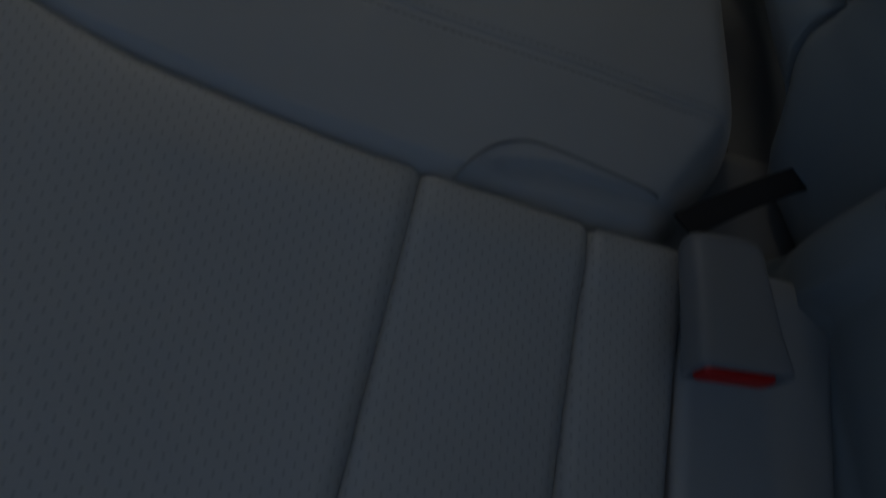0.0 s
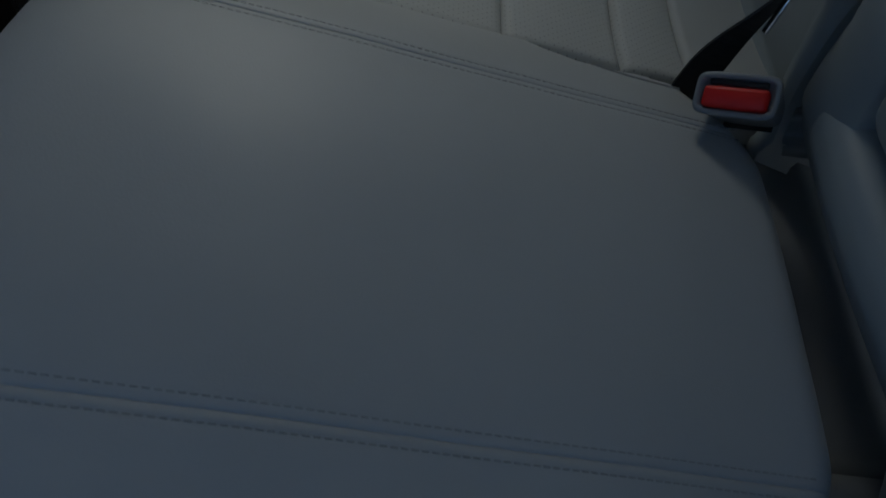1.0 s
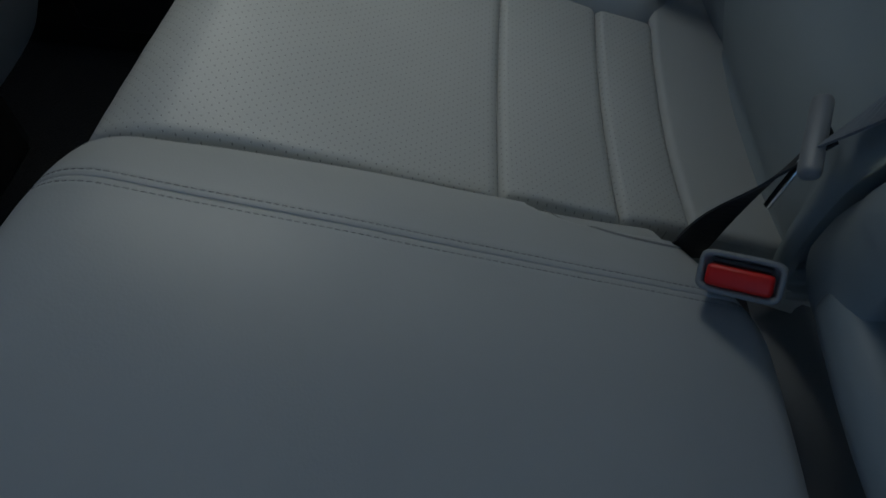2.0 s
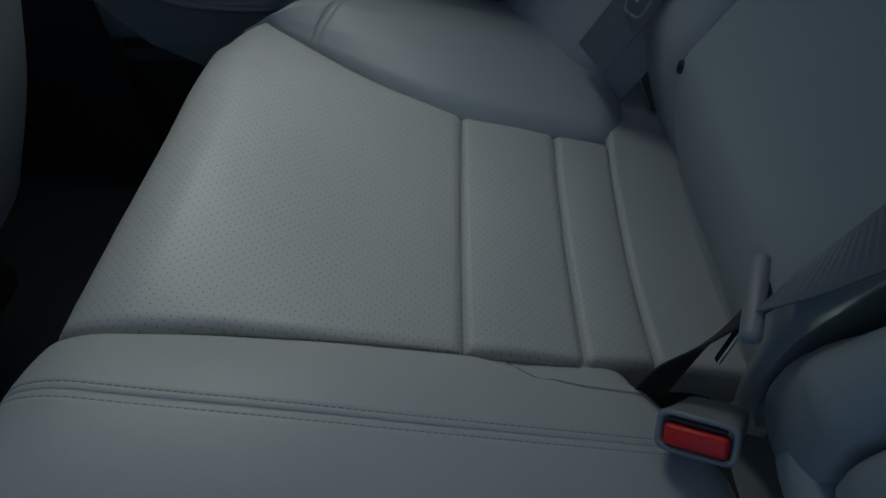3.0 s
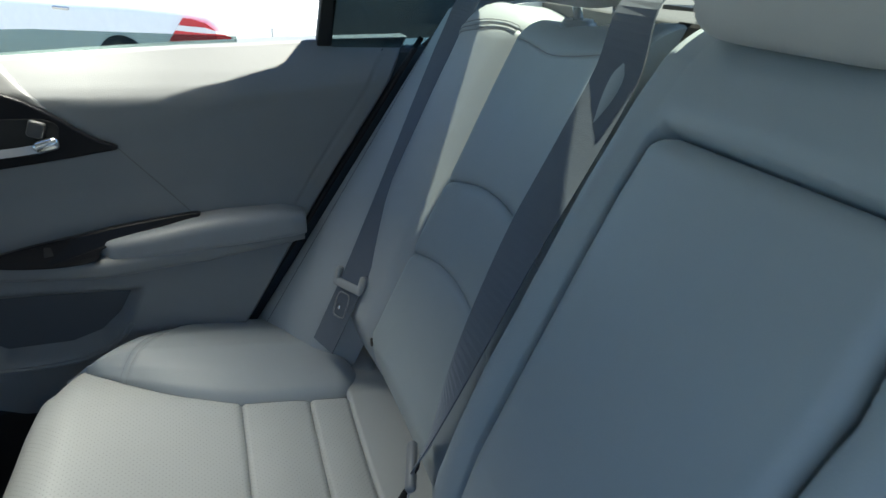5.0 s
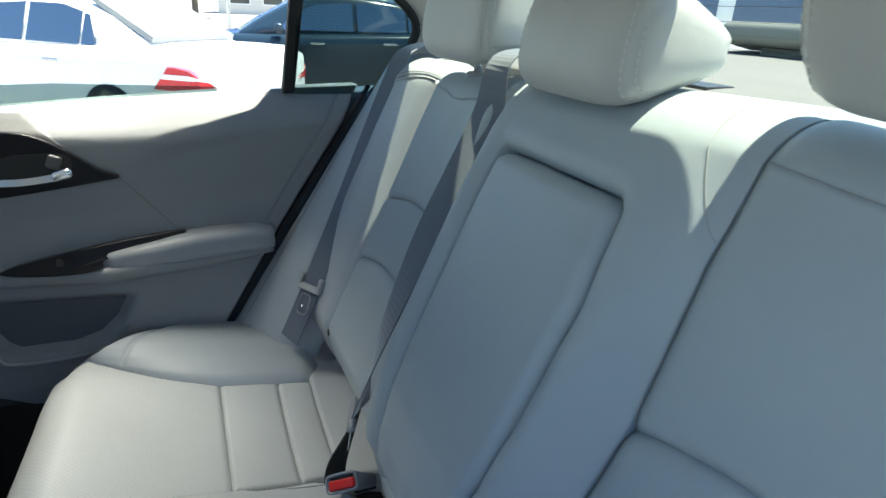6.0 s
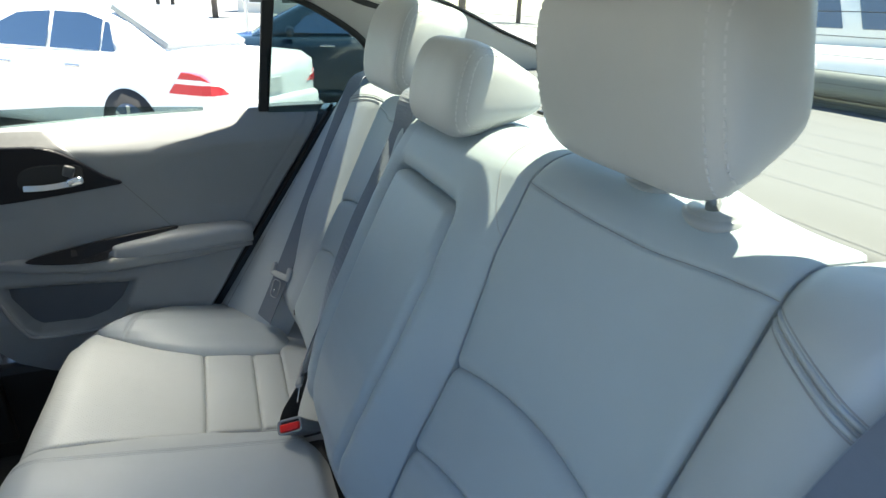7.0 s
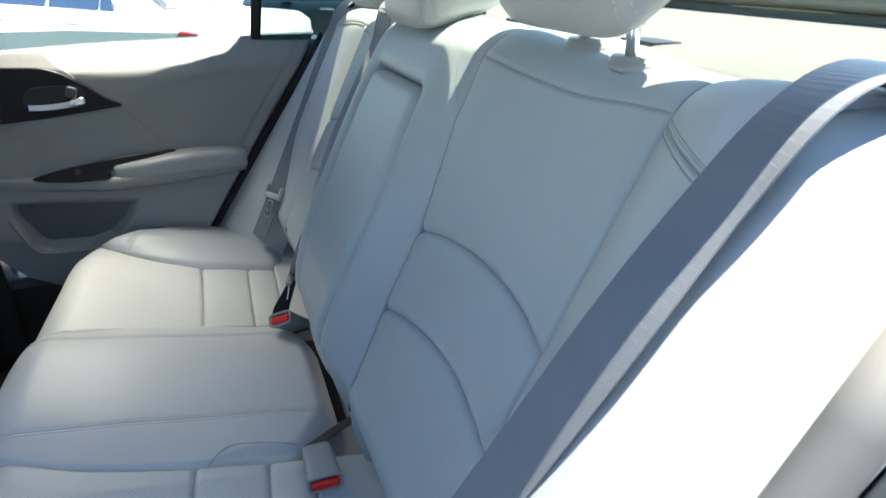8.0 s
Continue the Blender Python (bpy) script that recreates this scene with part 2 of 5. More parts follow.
# ---- ground ----
GROUND = -0.16
alone("ground", solid(prism([(-400, -400, GROUND), (400, -400, GROUND), (400, 400, GROUND), (-400, 400, GROUND)], (0, 0, -0.2))), M_ASPHALT,
      "sunlit pale asphalt of a car lot", "ground", kind="structure")

# ---- rear seat cushion ----


def mid_near(y):
    return along([(0.05, -0.175), (0.11, -0.176), (0.2, -0.171), (0.25, -0.168), (0.3, -0.161), (0.35, -0.153), (0.4, -0.137), (0.43, -0.128)], y)


def mid_far(y):
    return along([(0.03, 0.221), (0.1, 0.214), (0.27, 0.209), (0.36, 0.203), (0.43, 0.193)], y)


def mid_share(x, y):
    """-1 to 1 across the middle seat."""
    a, b = mid_near(y), mid_far(y)
    return 2 * (x - a) / (b - a) - 1


def seat_front(x):
    return 0.474 - 0.05 * abs(x)


def bolster_in(y):
    return 0.494 + 0.9 * max(0.0, y - 0.17) ** 1.6


def bolster_out(y):
    return 0.704 - 2.35 * max(0.0, y - 0.165) ** 2


def insert_out(y):
    return min(bolster_in(y), bolster_out(y) + 0.004)


def polyline_gap(points, y, z):
    best = 9.0
    for (ay, az), (by, bz) in zip(points, points[1:]):
        dy, dz = by - ay, bz - az
        t = min(1, max(0, ((y - ay) * dy + (z - az) * dz) / (dy * dy + dz * dz)))
        best = min(best, math.hypot(y - ay - t * dy, z - az - t * dz))
    return best


FORK = [(0.538, 0.355), (0.572, 0.339), (0.627, 0.305), (0.668, 0.272)]


def seat_base(x, y):
    z = 0.476 + 0.18 * y
    t = mid_share(x, min(y, 0.43))
    if abs(t) <= 1.0:
        z += (0.025 + 0.008 * t) * (1 - abs(t) ** 3.2)
        t = abs(t)
        if y < 0.2:
            fold = along([(0.0, 0.80), (0.04, 0.85), (0.08, 0.865), (0.14, 0.865), (0.165, 0.90), (0.185, 0.98), (0.2, 1.0)], y)
            z -= 0.006 * step(fold, fold + 0.018, t) * step(0.2, 0.16, y)
    else:
        t = min(1.0, max(0.0, (abs(x) - 0.2) / 0.3))
        z -= (0.017 * math.sin(math.pi * t) ** 0.8 + 0.006 * t) * step(0.44, 0.25, y)
    return z


def on_seat(x, s, h=0.0):
    """A point of the cushion's top; past the front edge s goes on round it and down."""
    R, y0 = 0.055, seat_front(x) - 0.05
    if s <= y0:
        return Vector((x, s, seat_base(x, s) + h))
    lean = math.atan(0.18)
    turn = min((s - y0) / R, radians(105))
    c = Vector((x, y0, seat_base(x, y0) - R))
    p = c + Vector((0, math.sin(turn - lean) * (R + h) + R * math.sin(lean), math.cos(turn - lean) * (R + h) + R * (1 - math.cos(lean))))
    rest = (s - y0) - R * radians(105)
    if rest > 0:
        p += Vector((0, -0.26 * rest, -0.96 * rest))
    return p


def seat_panel(lo, hi, y0, y1, name, material, parent, nu=48, nv=24, puff=0.0, r=0.013, depth=0.007, sides="lrbt", label=""):
    """A stuffed panel between x = lo(y)..hi(y) and y = y0(u)..y1(u)."""
    def at(u, v):
        s = lerp(y0(u), y1(u), v)
        yy = min(s, 0.43)
        x = lerp(lo(yy), hi(yy), u)
        wide, deep = abs(hi(yy) - lo(yy)), y1(u) - y0(u)
        h = pillow(u, v, wide, deep, r, depth, sides)
        h += puff * math.sin(math.pi * u) ** 0.5 * math.sin(math.pi * v)
        wave = noise.noise(Vector((x * 14, s * 14, 3.0))) * 0.0012 + noise.noise(Vector((x * 45, s * 45, 7.0))) * 0.0003
        return on_seat(x, s, h + wave)
    return part(name, grid(at, nu, nv, (0, 0, -0.06)), material, parent, label)


cushion = thing("rear_seat_cushion", (0.0, 0.2, 0.3), "light grey leather rear bench cushion with perforated outer seats", "car seat")
for side in (-1, 1):
    inner = mid_far if side > 0 else (lambda y: -insert_out(y))
    outer = insert_out if side > 0 else mid_near
    def rib(near, far):
        """The line of a rib seam, a little further forward on one seat than on the other."""
        return (lambda u: lerp(near, far, u)) if side > 0 else (lambda u: lerp(far + 0.054, near + 0.017, u))
    front_end = lambda u: 0.62
    seat_panel(inner, outer, rib(0.192, 0.189), front_end, "front_insert", M_PERFORATED, cushion, 90, 150, 0.004, 0.008, 0.006, label="perforated light grey leather panel")
    seat_panel(inner, outer, rib(0.095, 0.088), rib(0.192, 0.189), "rib_insert", M_PERFORATED, cushion, 90, 54, 0.004, 0.008, 0.006, label="perforated light grey leather rib")
    seat_panel(inner, outer, rib(0.033, 0.025), rib(0.095, 0.088), "rib_insert", M_PERFORATED, cushion, 90, 40, 0.004, 0.008, 0.006, label="perforated light grey leather rib")
    seat_panel((lambda y: inner(y) - (0.08 if side < 0 else 0)), lambda y: outer(y) + (0.08 if side > 0 else 0), rib(-0.075, -0.085), rib(0.033, 0.025), "rear_insert", M_LIT_CUSHION, cushion, 90, 50, 0.002, 0.008, 0.006)

    def bolster(u, v):
        """Across from the insert seam over the crest and down the outside; v runs from the backrest to the front corner."""
        yi, yo = lerp(0.027, 0.420, v), lerp(0.090, 0.408, v)
        inner_p = Vector((insert_out(yi), yi))
        outer_p = Vector((bolster_out(yo), yo))
        k = min(1.0, u / 0.82)
        p = inner_p.lerp(outer_p, k * (1 - 0.75 * step(0.86, 1.0, v)))
        p.y -= 0.045 * math.sin(math.pi * k ** 0.65) * (1 - v) ** 2.5
        z = 0.476 + 0.18 * p.y - 0.006
        crest = along([(0, 0.0), (0.25, 0.55), (0.5, 0.95), (0.7, 1.0), (0.9, 0.82), (1.0, 0.45)], k)
        z += (0.036 * crest) * (1 - 0.55 * step(0.72, 1.0, v)) + pillow(k, v, 0.15, 0.4, 0.014, 0.012, "l")
        z += pillow(0.5, v, 1, 0.4, 0.03, 0.02, "b") - 0.014 * step(0.88, 1.0, v)
        if u > 0.82:
            d = (u - 0.82) / 0.18
            p = p + Vector((0.010, 0.004 + 0.006 * v)) * math.sin(d * math.pi / 2) * step(1.0, 0.85, v)
            z -= 0.17 * d ** 1.3
        z += noise.noise(Vector((p.x * 16, p.y * 16, side))) * 0.001
        if k < 1:
            z -= 0.0035 * max(0.0, 1 - polyline_gap(FORK, p.x, p.y) / 0.007)
        return Vector((side * p.x, p.y, z))
    part("bolster_tuck", solid(moved(box((0.17, 0.10, 0.06), 0.028, 4), Matrix.Translation((side * 0.585, 0.075, 0.447))), True), M_SIDE, cushion)
    part("bolster_tuck", solid(moved(box((0.16, 0.10, 0.06), 0.02, 3), Matrix.Translation((side * 0.625, 0.005, 0.440))), True), M_SIDE, cushion)
    part("side_bolster", grid(bolster, 80, 110, (0, 0, -0.03), flip=side < 0), M_SIDE, cushion, "smooth light grey leather bolster")
    mesh_points = [bolster(a / 90 * 0.82, b / 140) for a in range(91) for b in range(60, 141)]
    for shift in (-0.0045, 0.0045):
        line = []
        for x, y, _ in smooth_loop([(*p, 0) for p in FORK], 12, False):
            near_by = min(mesh_points, key=lambda q: (abs(q.x) - x) ** 2 + (q.y - y - shift) ** 2)
            line.append(Vector((side * x, y + shift, near_by.z + 0.0006)))
        part("bolster_stitching", stitches(line, 0.003, 0.002, 0.0004), M_SEAM_FOLDSHADE, cushion)


def line_near(y):
    return -0.086


def line_far(y):
    return 0.141


def mid_panel(lo, hi, name, nu, sides, label=""):
    """A lengthwise panel of the middle seat, between the lines x = lo(y) and x = hi(y)."""
    def at(u, v):
        back = -0.008
        s = lerp(back, 0.62, v)
        y = min(s, 0.43)
        x = lerp(lo(y), hi(y), u)
        t = abs(mid_share(x, y))
        s += 0.055 * step(0.45, 1.0, t) * (1 - v)
        h = pillow(u, v, hi(y) - lo(y), 0.6, 0.0035, 0.0011, sides) + pillow(0.5, v, 1, 0.6, 0.035, 0.045, "b")
        for edge in (line_near(y), line_far(y)):
            h -= 0.0006 * max(0.0, 1 - abs(abs(x - edge) - 0.0052) / 0.0014)
        h -= 0.012 * max(0.0, t - 0.94) / 0.06
        wave = noise.noise(Vector((x * 12, s * 12, 5.0))) * 0.0015
        return on_seat(x * (1 - 1e-5), s, h + wave)
    part(name, grid(at, nu, 110, (0, 0, -0.05)), M_LIT_CUSHION, cushion, label)


mid_panel(mid_near, line_near, "middle_edge", 80, "r")
mid_panel(line_near, line_far, "middle_panel", 150, "lr", "smooth light grey leather middle seat")
mid_panel(line_far, mid_far, "middle_edge", 60, "l")
for line in (line_near, line_far):
    for shift in (-0.0052, 0.0052):
        path = [on_seat(line(s) + shift, s, noise.noise(Vector(((line(s) + shift) * 12, s * 12, 5.0))) * 0.0015 - 0.0007) for s in np.linspace(0.03, 0.5, 90)]
        part("double_stitching", stitches(path, 0.0031, 0.0015, 0.0004), M_SEAM_FOLDSHADE if line is line_far else M_PALETHREAD, cushion)
FOLD = [(-0.174, 0.193), (-0.166, 0.188), (-0.157, 0.181), (-0.148, 0.170), (-0.142, 0.153), (-0.143, 0.130), (-0.146, 0.105), (-0.150, 0.070)]
FAR_FOLD = [(0.205, 0.160), (0.196, 0.148), (0.190, 0.136), (0.186, 0.118), (0.184, 0.095), (0.183, 0.062)]
# thin dark ribbons draw the crease shade along the two folds
for curve in (FOLD, FAR_FOLD):
    path = [on_seat(p.x, p.y, 0.0002) for p in smooth_loop([(*c, 0) for c in curve], 6, False)]
    part("fold_shade_line", strap(path, [Vector((1, 0, 0.2))] * len(path), 0.0016, 0.0012), M_SEAM_FOLDSHADE, cushion)


# seat leather deep behind the cushion; the gap's shade is put into its darker colour
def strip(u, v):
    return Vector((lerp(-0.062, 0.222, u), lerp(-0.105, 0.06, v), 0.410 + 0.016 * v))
part("shaded_gap_strip", grid(strip, 20, 8, (0, 0, -0.03)), M_REST_GAPSHADE, cushion, "grey leather in the gap behind the middle seat, its shade put into the colour")
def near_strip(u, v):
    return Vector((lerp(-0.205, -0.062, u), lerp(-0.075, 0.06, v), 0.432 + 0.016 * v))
part("shaded_rear_strip", grid(near_strip, 12, 8, (0, 0, -0.04)), M_REST_GAPSHADE, cushion)
part("seat_base", solid(moved(box((1.34, 0.46, 0.14), 0.03), Matrix.Translation((0, 0.19, 0.36)))), M_DARK, cushion)

# ---- rear backrest ----
RAKE, FOOT = 0.46, 0.583
TOP, ROLL = 1.045, 0.05
LEAN = math.atan(RAKE)


def inner_edge(z):
    """Where the near outer backrest meets the middle one."""
    return along([(0.45, 0.150), (0.57, 0.164), (0.62, 0.170), (0.73, 0.188), (0.84, 0.2), (1.0, 0.204), (1.1, 0.204)], z)


FAR_EDGE = 0.186


def valley(z):
    """How proud the seam between middle and outer backrest is."""
    return along([(0.45, 0.0), (0.62, -0.004), (0.73, 0.014), (0.84, 0.020), (0.97, 0.042), (1.05, 0.044)], z)


def mid_far_edge(z):
    """Where the middle backrest ends at the belt gap."""
    return along([(0.45, 0.190), (0.58, 0.178), (0.64, 0.162), (0.70, 0.153), (1.1, 0.152)], z)


def crest(z):
    """How proud the middle backrest is."""
    return along([(0.45, 0.0), (0.56, 0.008), (0.586, 0.018), (0.61, 0.036), (0.64, 0.050), (0.70, 0.064), (0.76, 0.070), (0.93, 0.070), (1.0, 0.066), (1.05, 0.058), (1.1, 0.054)], z)


def back_proud(x, z):
    a, edge = abs(x), inner_edge(z) if x < 0 else FAR_EDGE
    if a <= 0.485:
        t = max(0.0, (a - edge) / (0.485 - edge))
        return lerp(valley(z), -0.004, step(0, 1, t)) - 0.006 * math.sin(math.pi * t)
    t = (a - 0.485) / 0.105
    return 0.036 * math.sin(min(1, t * 1.2) * math.pi / 2) * along([(0.5, 0.15), (0.62, 0.5), (0.8, 1.0), (1.1, 1.0)], z) - 0.004 * (1 - t)


def top_of(x):
    return TOP - 0.020 * min(1.0, max(0.0, (x + 0.2) / 0.55))


def on_back(x, s, h=0.0, proud=back_proud):
    """A point of the backrest's face at height s; past the top edge s goes on over it to the rear."""
    top = top_of(x)
    z = min(s, top)
    p = proud(x, z) * math.cos(LEAN) + h
    n = Vector((0, math.cos(LEAN), math.sin(LEAN)))
    q = Vector((x, -RAKE * (z - FOOT) - (0.106 if abs(x) > 0.2 else 0.085) * min(1.0, max(0.0, (0.60 - z) / 0.14)) ** 1.3 - (0.034 * max(0.0, (0.525 - z) / 0.07) ** 1.2 * step(-0.09, -0.03, x) if x < 0.185 else 0.0), z))
    if s <= top:
        return q + n * p
    turn = min((s - top) / ROLL, math.pi / 2 - LEAN)
    c = q - n * ROLL
    out = Vector((0, math.cos(LEAN + turn), math.sin(LEAN + turn)))
    p2 = c + out * (ROLL + p * (1 - 0.6 * turn))
    rest = (s - top) - ROLL * (math.pi / 2 - LEAN)
    if rest > 0:
        p2 += Vector((0, -rest, -0.06 * rest))
    return p2


OVER = TOP + ROLL * (math.pi / 2 - LEAN) + 0.09


def back_panel(x0, x1, s0, s1, name, parent, nu=40, nv=40, puff=0.0, r=0.013, depth=0.0065, sides="lrbt", material=None, label="", sink=0.0, proud=back_proud):
    def at(u, v):
        low, high = (x0(v) if callable(x0) else x0), (x1(v) if callable(x1) else x1)
        x = lerp(low, high, u)
        a, b = s0(x) if callable(s0) else s0, s1(x) if callable(s1) else s1
        s = lerp(a, b, v)
        h = pillow(u, v, abs(high - low), abs(b - a), r, depth, sides)
        h += puff * math.sin(math.pi * u) ** 0.6 * math.sin(math.pi * v) ** 0.6 - sink
        h += noise.noise(Vector((x * 11, s * 11, 2.0))) * 0.0012
        return on_back(x, s, h, proud)
    return part(name, grid(at, nu, nv, (0, -0.035, -0.012), flip=True), material or M_SHADED_LEATHER, parent, label)


def arch(x):
    return math.sin(math.pi * min(1, max(0, (abs(x) - 0.19) / 0.295))) ** 0.8


def seam_low(x):
    return 0.726 + 0.026 * arch(x)


def seam_high(x):
    return 0.834 + 0.027 * arch(x)


def seam_top(x):
    return top_of(x) + 0.003 - 0.007 * arch(x) + 0.006 * step(0.36, 0.45, abs(x))


def seam_wing(x):
    return 1.046 - 0.034 * (abs(x) - 0.486) / 0.104


for side in (-1, 1):
    near = side < 0
    rest = thing("outer_rear_seat", (side * 0.39, -0.05, 0.45), "light grey leather outer backrest with curved horizontal seams", "car seat", group="outer rear backrests")
    def across(low, high):
        """The panel's two sides, from its lower to its upper end."""
        if near:
            return -0.485, lambda v: -inner_edge(lerp(low, high, v)) - 0.002
        return FAR_EDGE, 0.485
    back_panel(*across(0.44, 0.735), 0.44, seam_low, "lower_panel", rest, 44, 40, 0.004, material=M_SHADED_LEATHER)
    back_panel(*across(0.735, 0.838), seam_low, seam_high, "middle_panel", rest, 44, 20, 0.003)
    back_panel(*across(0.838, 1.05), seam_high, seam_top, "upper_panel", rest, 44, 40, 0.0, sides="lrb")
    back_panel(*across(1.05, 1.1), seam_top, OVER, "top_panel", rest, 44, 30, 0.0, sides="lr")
    lo, hi = (-0.485, -0.206) if near else (FAR_EDGE, 0.485)
    seam = [on_back(x, seam_top(x), 0.0001 + pillow((x - lo) / (hi - lo), 0.5, abs(hi - lo), 1, 0.013, 0.0065, "lr") + noise.noise(Vector((x * 11, seam_top(x) * 11, 2.0))) * 0.0012) for x in np.linspace(lo, hi, 40)]
    part("top_seam", strap(seam, [Vector((0, -0.4, 0.9))] * 40, 0.0008, 0.0004), M_SEAM_FOLDSHADE, rest)
    lo, hi = (-0.59, -0.4858) if near else (0.4858, 0.59)
    edge = "lbr"
    back_panel(lo, hi, 0.44, seam_wing, "wing", rest, 36, 60, 0.0, 0.022, 0.011, edge, M_SIDE, "smooth light grey leather wing")
    back_panel(lo, hi, seam_wing, OVER, "wing_top", rest, 36, 24, 0.0, 0.022, 0.011, "lr", M_SIDE)
    def wing_run(shift, lift):
        """A line across the wing beside its upper seam."""
        return [on_back(side * x, seam_wing(x) + shift, lift + pillow((x - 0.4858) / 0.1042, 0.5, 0.1042, 1, 0.022, 0.011, "lr")) for x in np.linspace(0.492, 0.586, 30)]
    for shift in (-0.0062, 0.0, 0.0062):
        part("wing_groove", strap(wing_run(shift, 0.0001), [Vector((0, -0.4, 0.9))] * 30, 0.0011, 0.0008), M_SEAM_FOLDSHADE, rest)
    for shift in (-0.0031, 0.0031):
        part("wing_ridge", tube(wing_run(shift, -0.0003), 0.0018, 8), M_SIDE, rest)
    hx, hz = (0.476, 0.583) if side > 0 else (-0.182, 0.567)
    spot = on_back(hx, hz, 0.001)
    part("anchor_cap", solid(rod(spot - Vector((0, 0.006, 0)), spot + Vector((0, 0.0015, 0.0006)), 0.0065), True), M_DARK, rest, "small round black plastic cap")
    part("back_shell", solid(moved(box((0.37, 0.06, 0.6), 0.02), Matrix.Translation((side * 0.395, -0.20, 0.74)) @ pose(0, 0, 0, math.degrees(LEAN)))), M_DARK, rest)

middle = thing("middle_rear_seat", (0, -0.05, 0.45), "light grey leather middle backrest framing a folding armrest", "car seat")
def bay_near(z):
    return along([(0.54, -0.044), (0.6, -0.076), (0.66, -0.102), (0.72, -0.122), (0.78, -0.130), (0.9, -0.134), (1.01, -0.117)], z)


def bay_far(z):
    return along([(0.57, 0.102), (0.66, 0.097), (0.76, 0.094), (0.93, 0.100), (1.0, 0.100)], z)


BAY_TOP = 0.988


def bay_gap(x, z):
    """How far a point lies outside the bay; its upper corners are rounded."""
    r, cut = 0.016, BAY_TOP - z
    side_gap = min(x - bay_near(z), bay_far(z) - x)
    if cut < r and side_gap < r:
        return math.hypot(r - cut, r - side_gap) - r
    return max(-side_gap, -cut)


def mid_proud(x, z):
    """The middle backrest: a wide column falling to the near seam, the flat with the bay, and a narrow column by the belt gap."""
    top = crest(z)
    a, b = bay_near(z), bay_far(z)
    if x < a:
        t = min(1.0, max(0.0, (x + inner_edge(z)) / (a + inner_edge(z))))
        return lerp(valley(z) - 0.006, top, 1 - (1 - t) ** 1.8)
    if x > b:
        t = min(1.0, (x - b) / (mid_far_edge(z) - b))
        return top + 0.003 * math.sin(math.pi * t) - along([(0.56, 0.02), (0.62, 0.05), (0.7, 0.075)], z) * max(0.0, (t - 0.4) / 0.6) ** 2.2
    return top


def frame_face(u, v):
    """The padded surround, with the bay that takes the armrest pressed into it."""
    s = lerp(0.455, OVER, v)
    x = lerp(-inner_edge(min(s, 1.05)), mid_far_edge(s), u)
    h = pillow(u, v, 0.35, 1, 0.020, 0.010, "b")
    h -= 0.034 * step(0.0012, -0.0012, bay_gap(x, s)) + 0.008 * max(0.0, 1 - max(0.0, bay_gap(x, s)) / 0.022) ** 2
    h += noise.noise(Vector((x * 11, s * 11, 2.0))) * 0.0012
    h -= 0.030 * step(-0.07, -0.17, x) * step(0.60, 0.50, s)
    return on_back(x, s, h, mid_proud)
part("surround", grid(frame_face, 260, 190, (0, -0.045, -0.015), flip=True), M_SHADED_LEATHER, middle)
back_panel(-0.046, 0.130, 0.455, 0.566, "bottom_roll", middle, 40, 24, 0.012, 0.03, 0.02, "bt", proud=mid_proud)
for low, high, inset in ((0.985, OVER - 0.05, 0.046),):
    run = []
    for k in range(41):
        z = lerp(low, high, k / 40)
        x = -inner_edge(min(z, 1.05)) + inset * min(1.0, 2.2 * k / 40) ** 0.7
        run.append(on_back(x, z, 0.0004 + noise.noise(Vector((x * 11, z * 11, 2.0))) * 0.0012, mid_proud))
    part("top_seam", strap(run, [Vector((1, 0.2, 0.1))] * 41, 0.0008, 0.0004), M_PALETHREAD, middle)
# added black board that gives the belt gap its deep shade
part("gap_shade_board", solid(moved(box((0.062, 0.05, 0.46), 0.006), Matrix.Translation((0.176, -0.157, 0.860)) @ pose(0, 0, 0, math.degrees(LEAN)))), M_RUBBER, middle, "added black board standing in for the shade deep in the belt gap")
part("middle_shell", solid(moved(box((0.42, 0.05, 0.58), 0.02), Matrix.Translation((0, -0.20, 0.74)) @ pose(0, 0, 0, math.degrees(LEAN)))), M_DARK, middle)
armrest = thing("folding_armrest", (0, -0.02, 0.57), "folded-up light grey leather centre armrest in the middle backrest", "armrest")
def pad_face(u, v):
    """The armrest's padded underside, with rounded corners."""
    s = lerp(0.568, BAY_TOP - 0.003, v)
    x = lerp(bay_near(s) + 0.0035, bay_far(s) - 0.003, u)
    corner = max(0.0, 1 - (BAY_TOP - 0.003 - s) / 0.014)
    squeeze = 0.012 * (1 - math.sqrt(max(0.0, 1 - corner * corner)))
    x += squeeze * (1 - 2 * u)
    h = pillow(u, v, 0.22, BAY_TOP - 0.571, 0.015, 0.012, "lrbt") - 0.001 + 0.004 * math.sin(math.pi * u) ** 0.6 * math.sin(math.pi * v) ** 0.6
    h += noise.noise(Vector((x * 11, s * 11, 2.0))) * 0.0012
    return on_back(x, s, h, mid_proud)
part("pad", grid(pad_face, 60, 110, (0, -0.03, -0.01), flip=True), M_SHADED_LEATHER, armrest)
part("hinge_block", solid(moved(box((0.20, 0.03, 0.05), 0.008), Matrix.Translation((0.005, -0.03, 0.59)))), M_DARK, armrest)

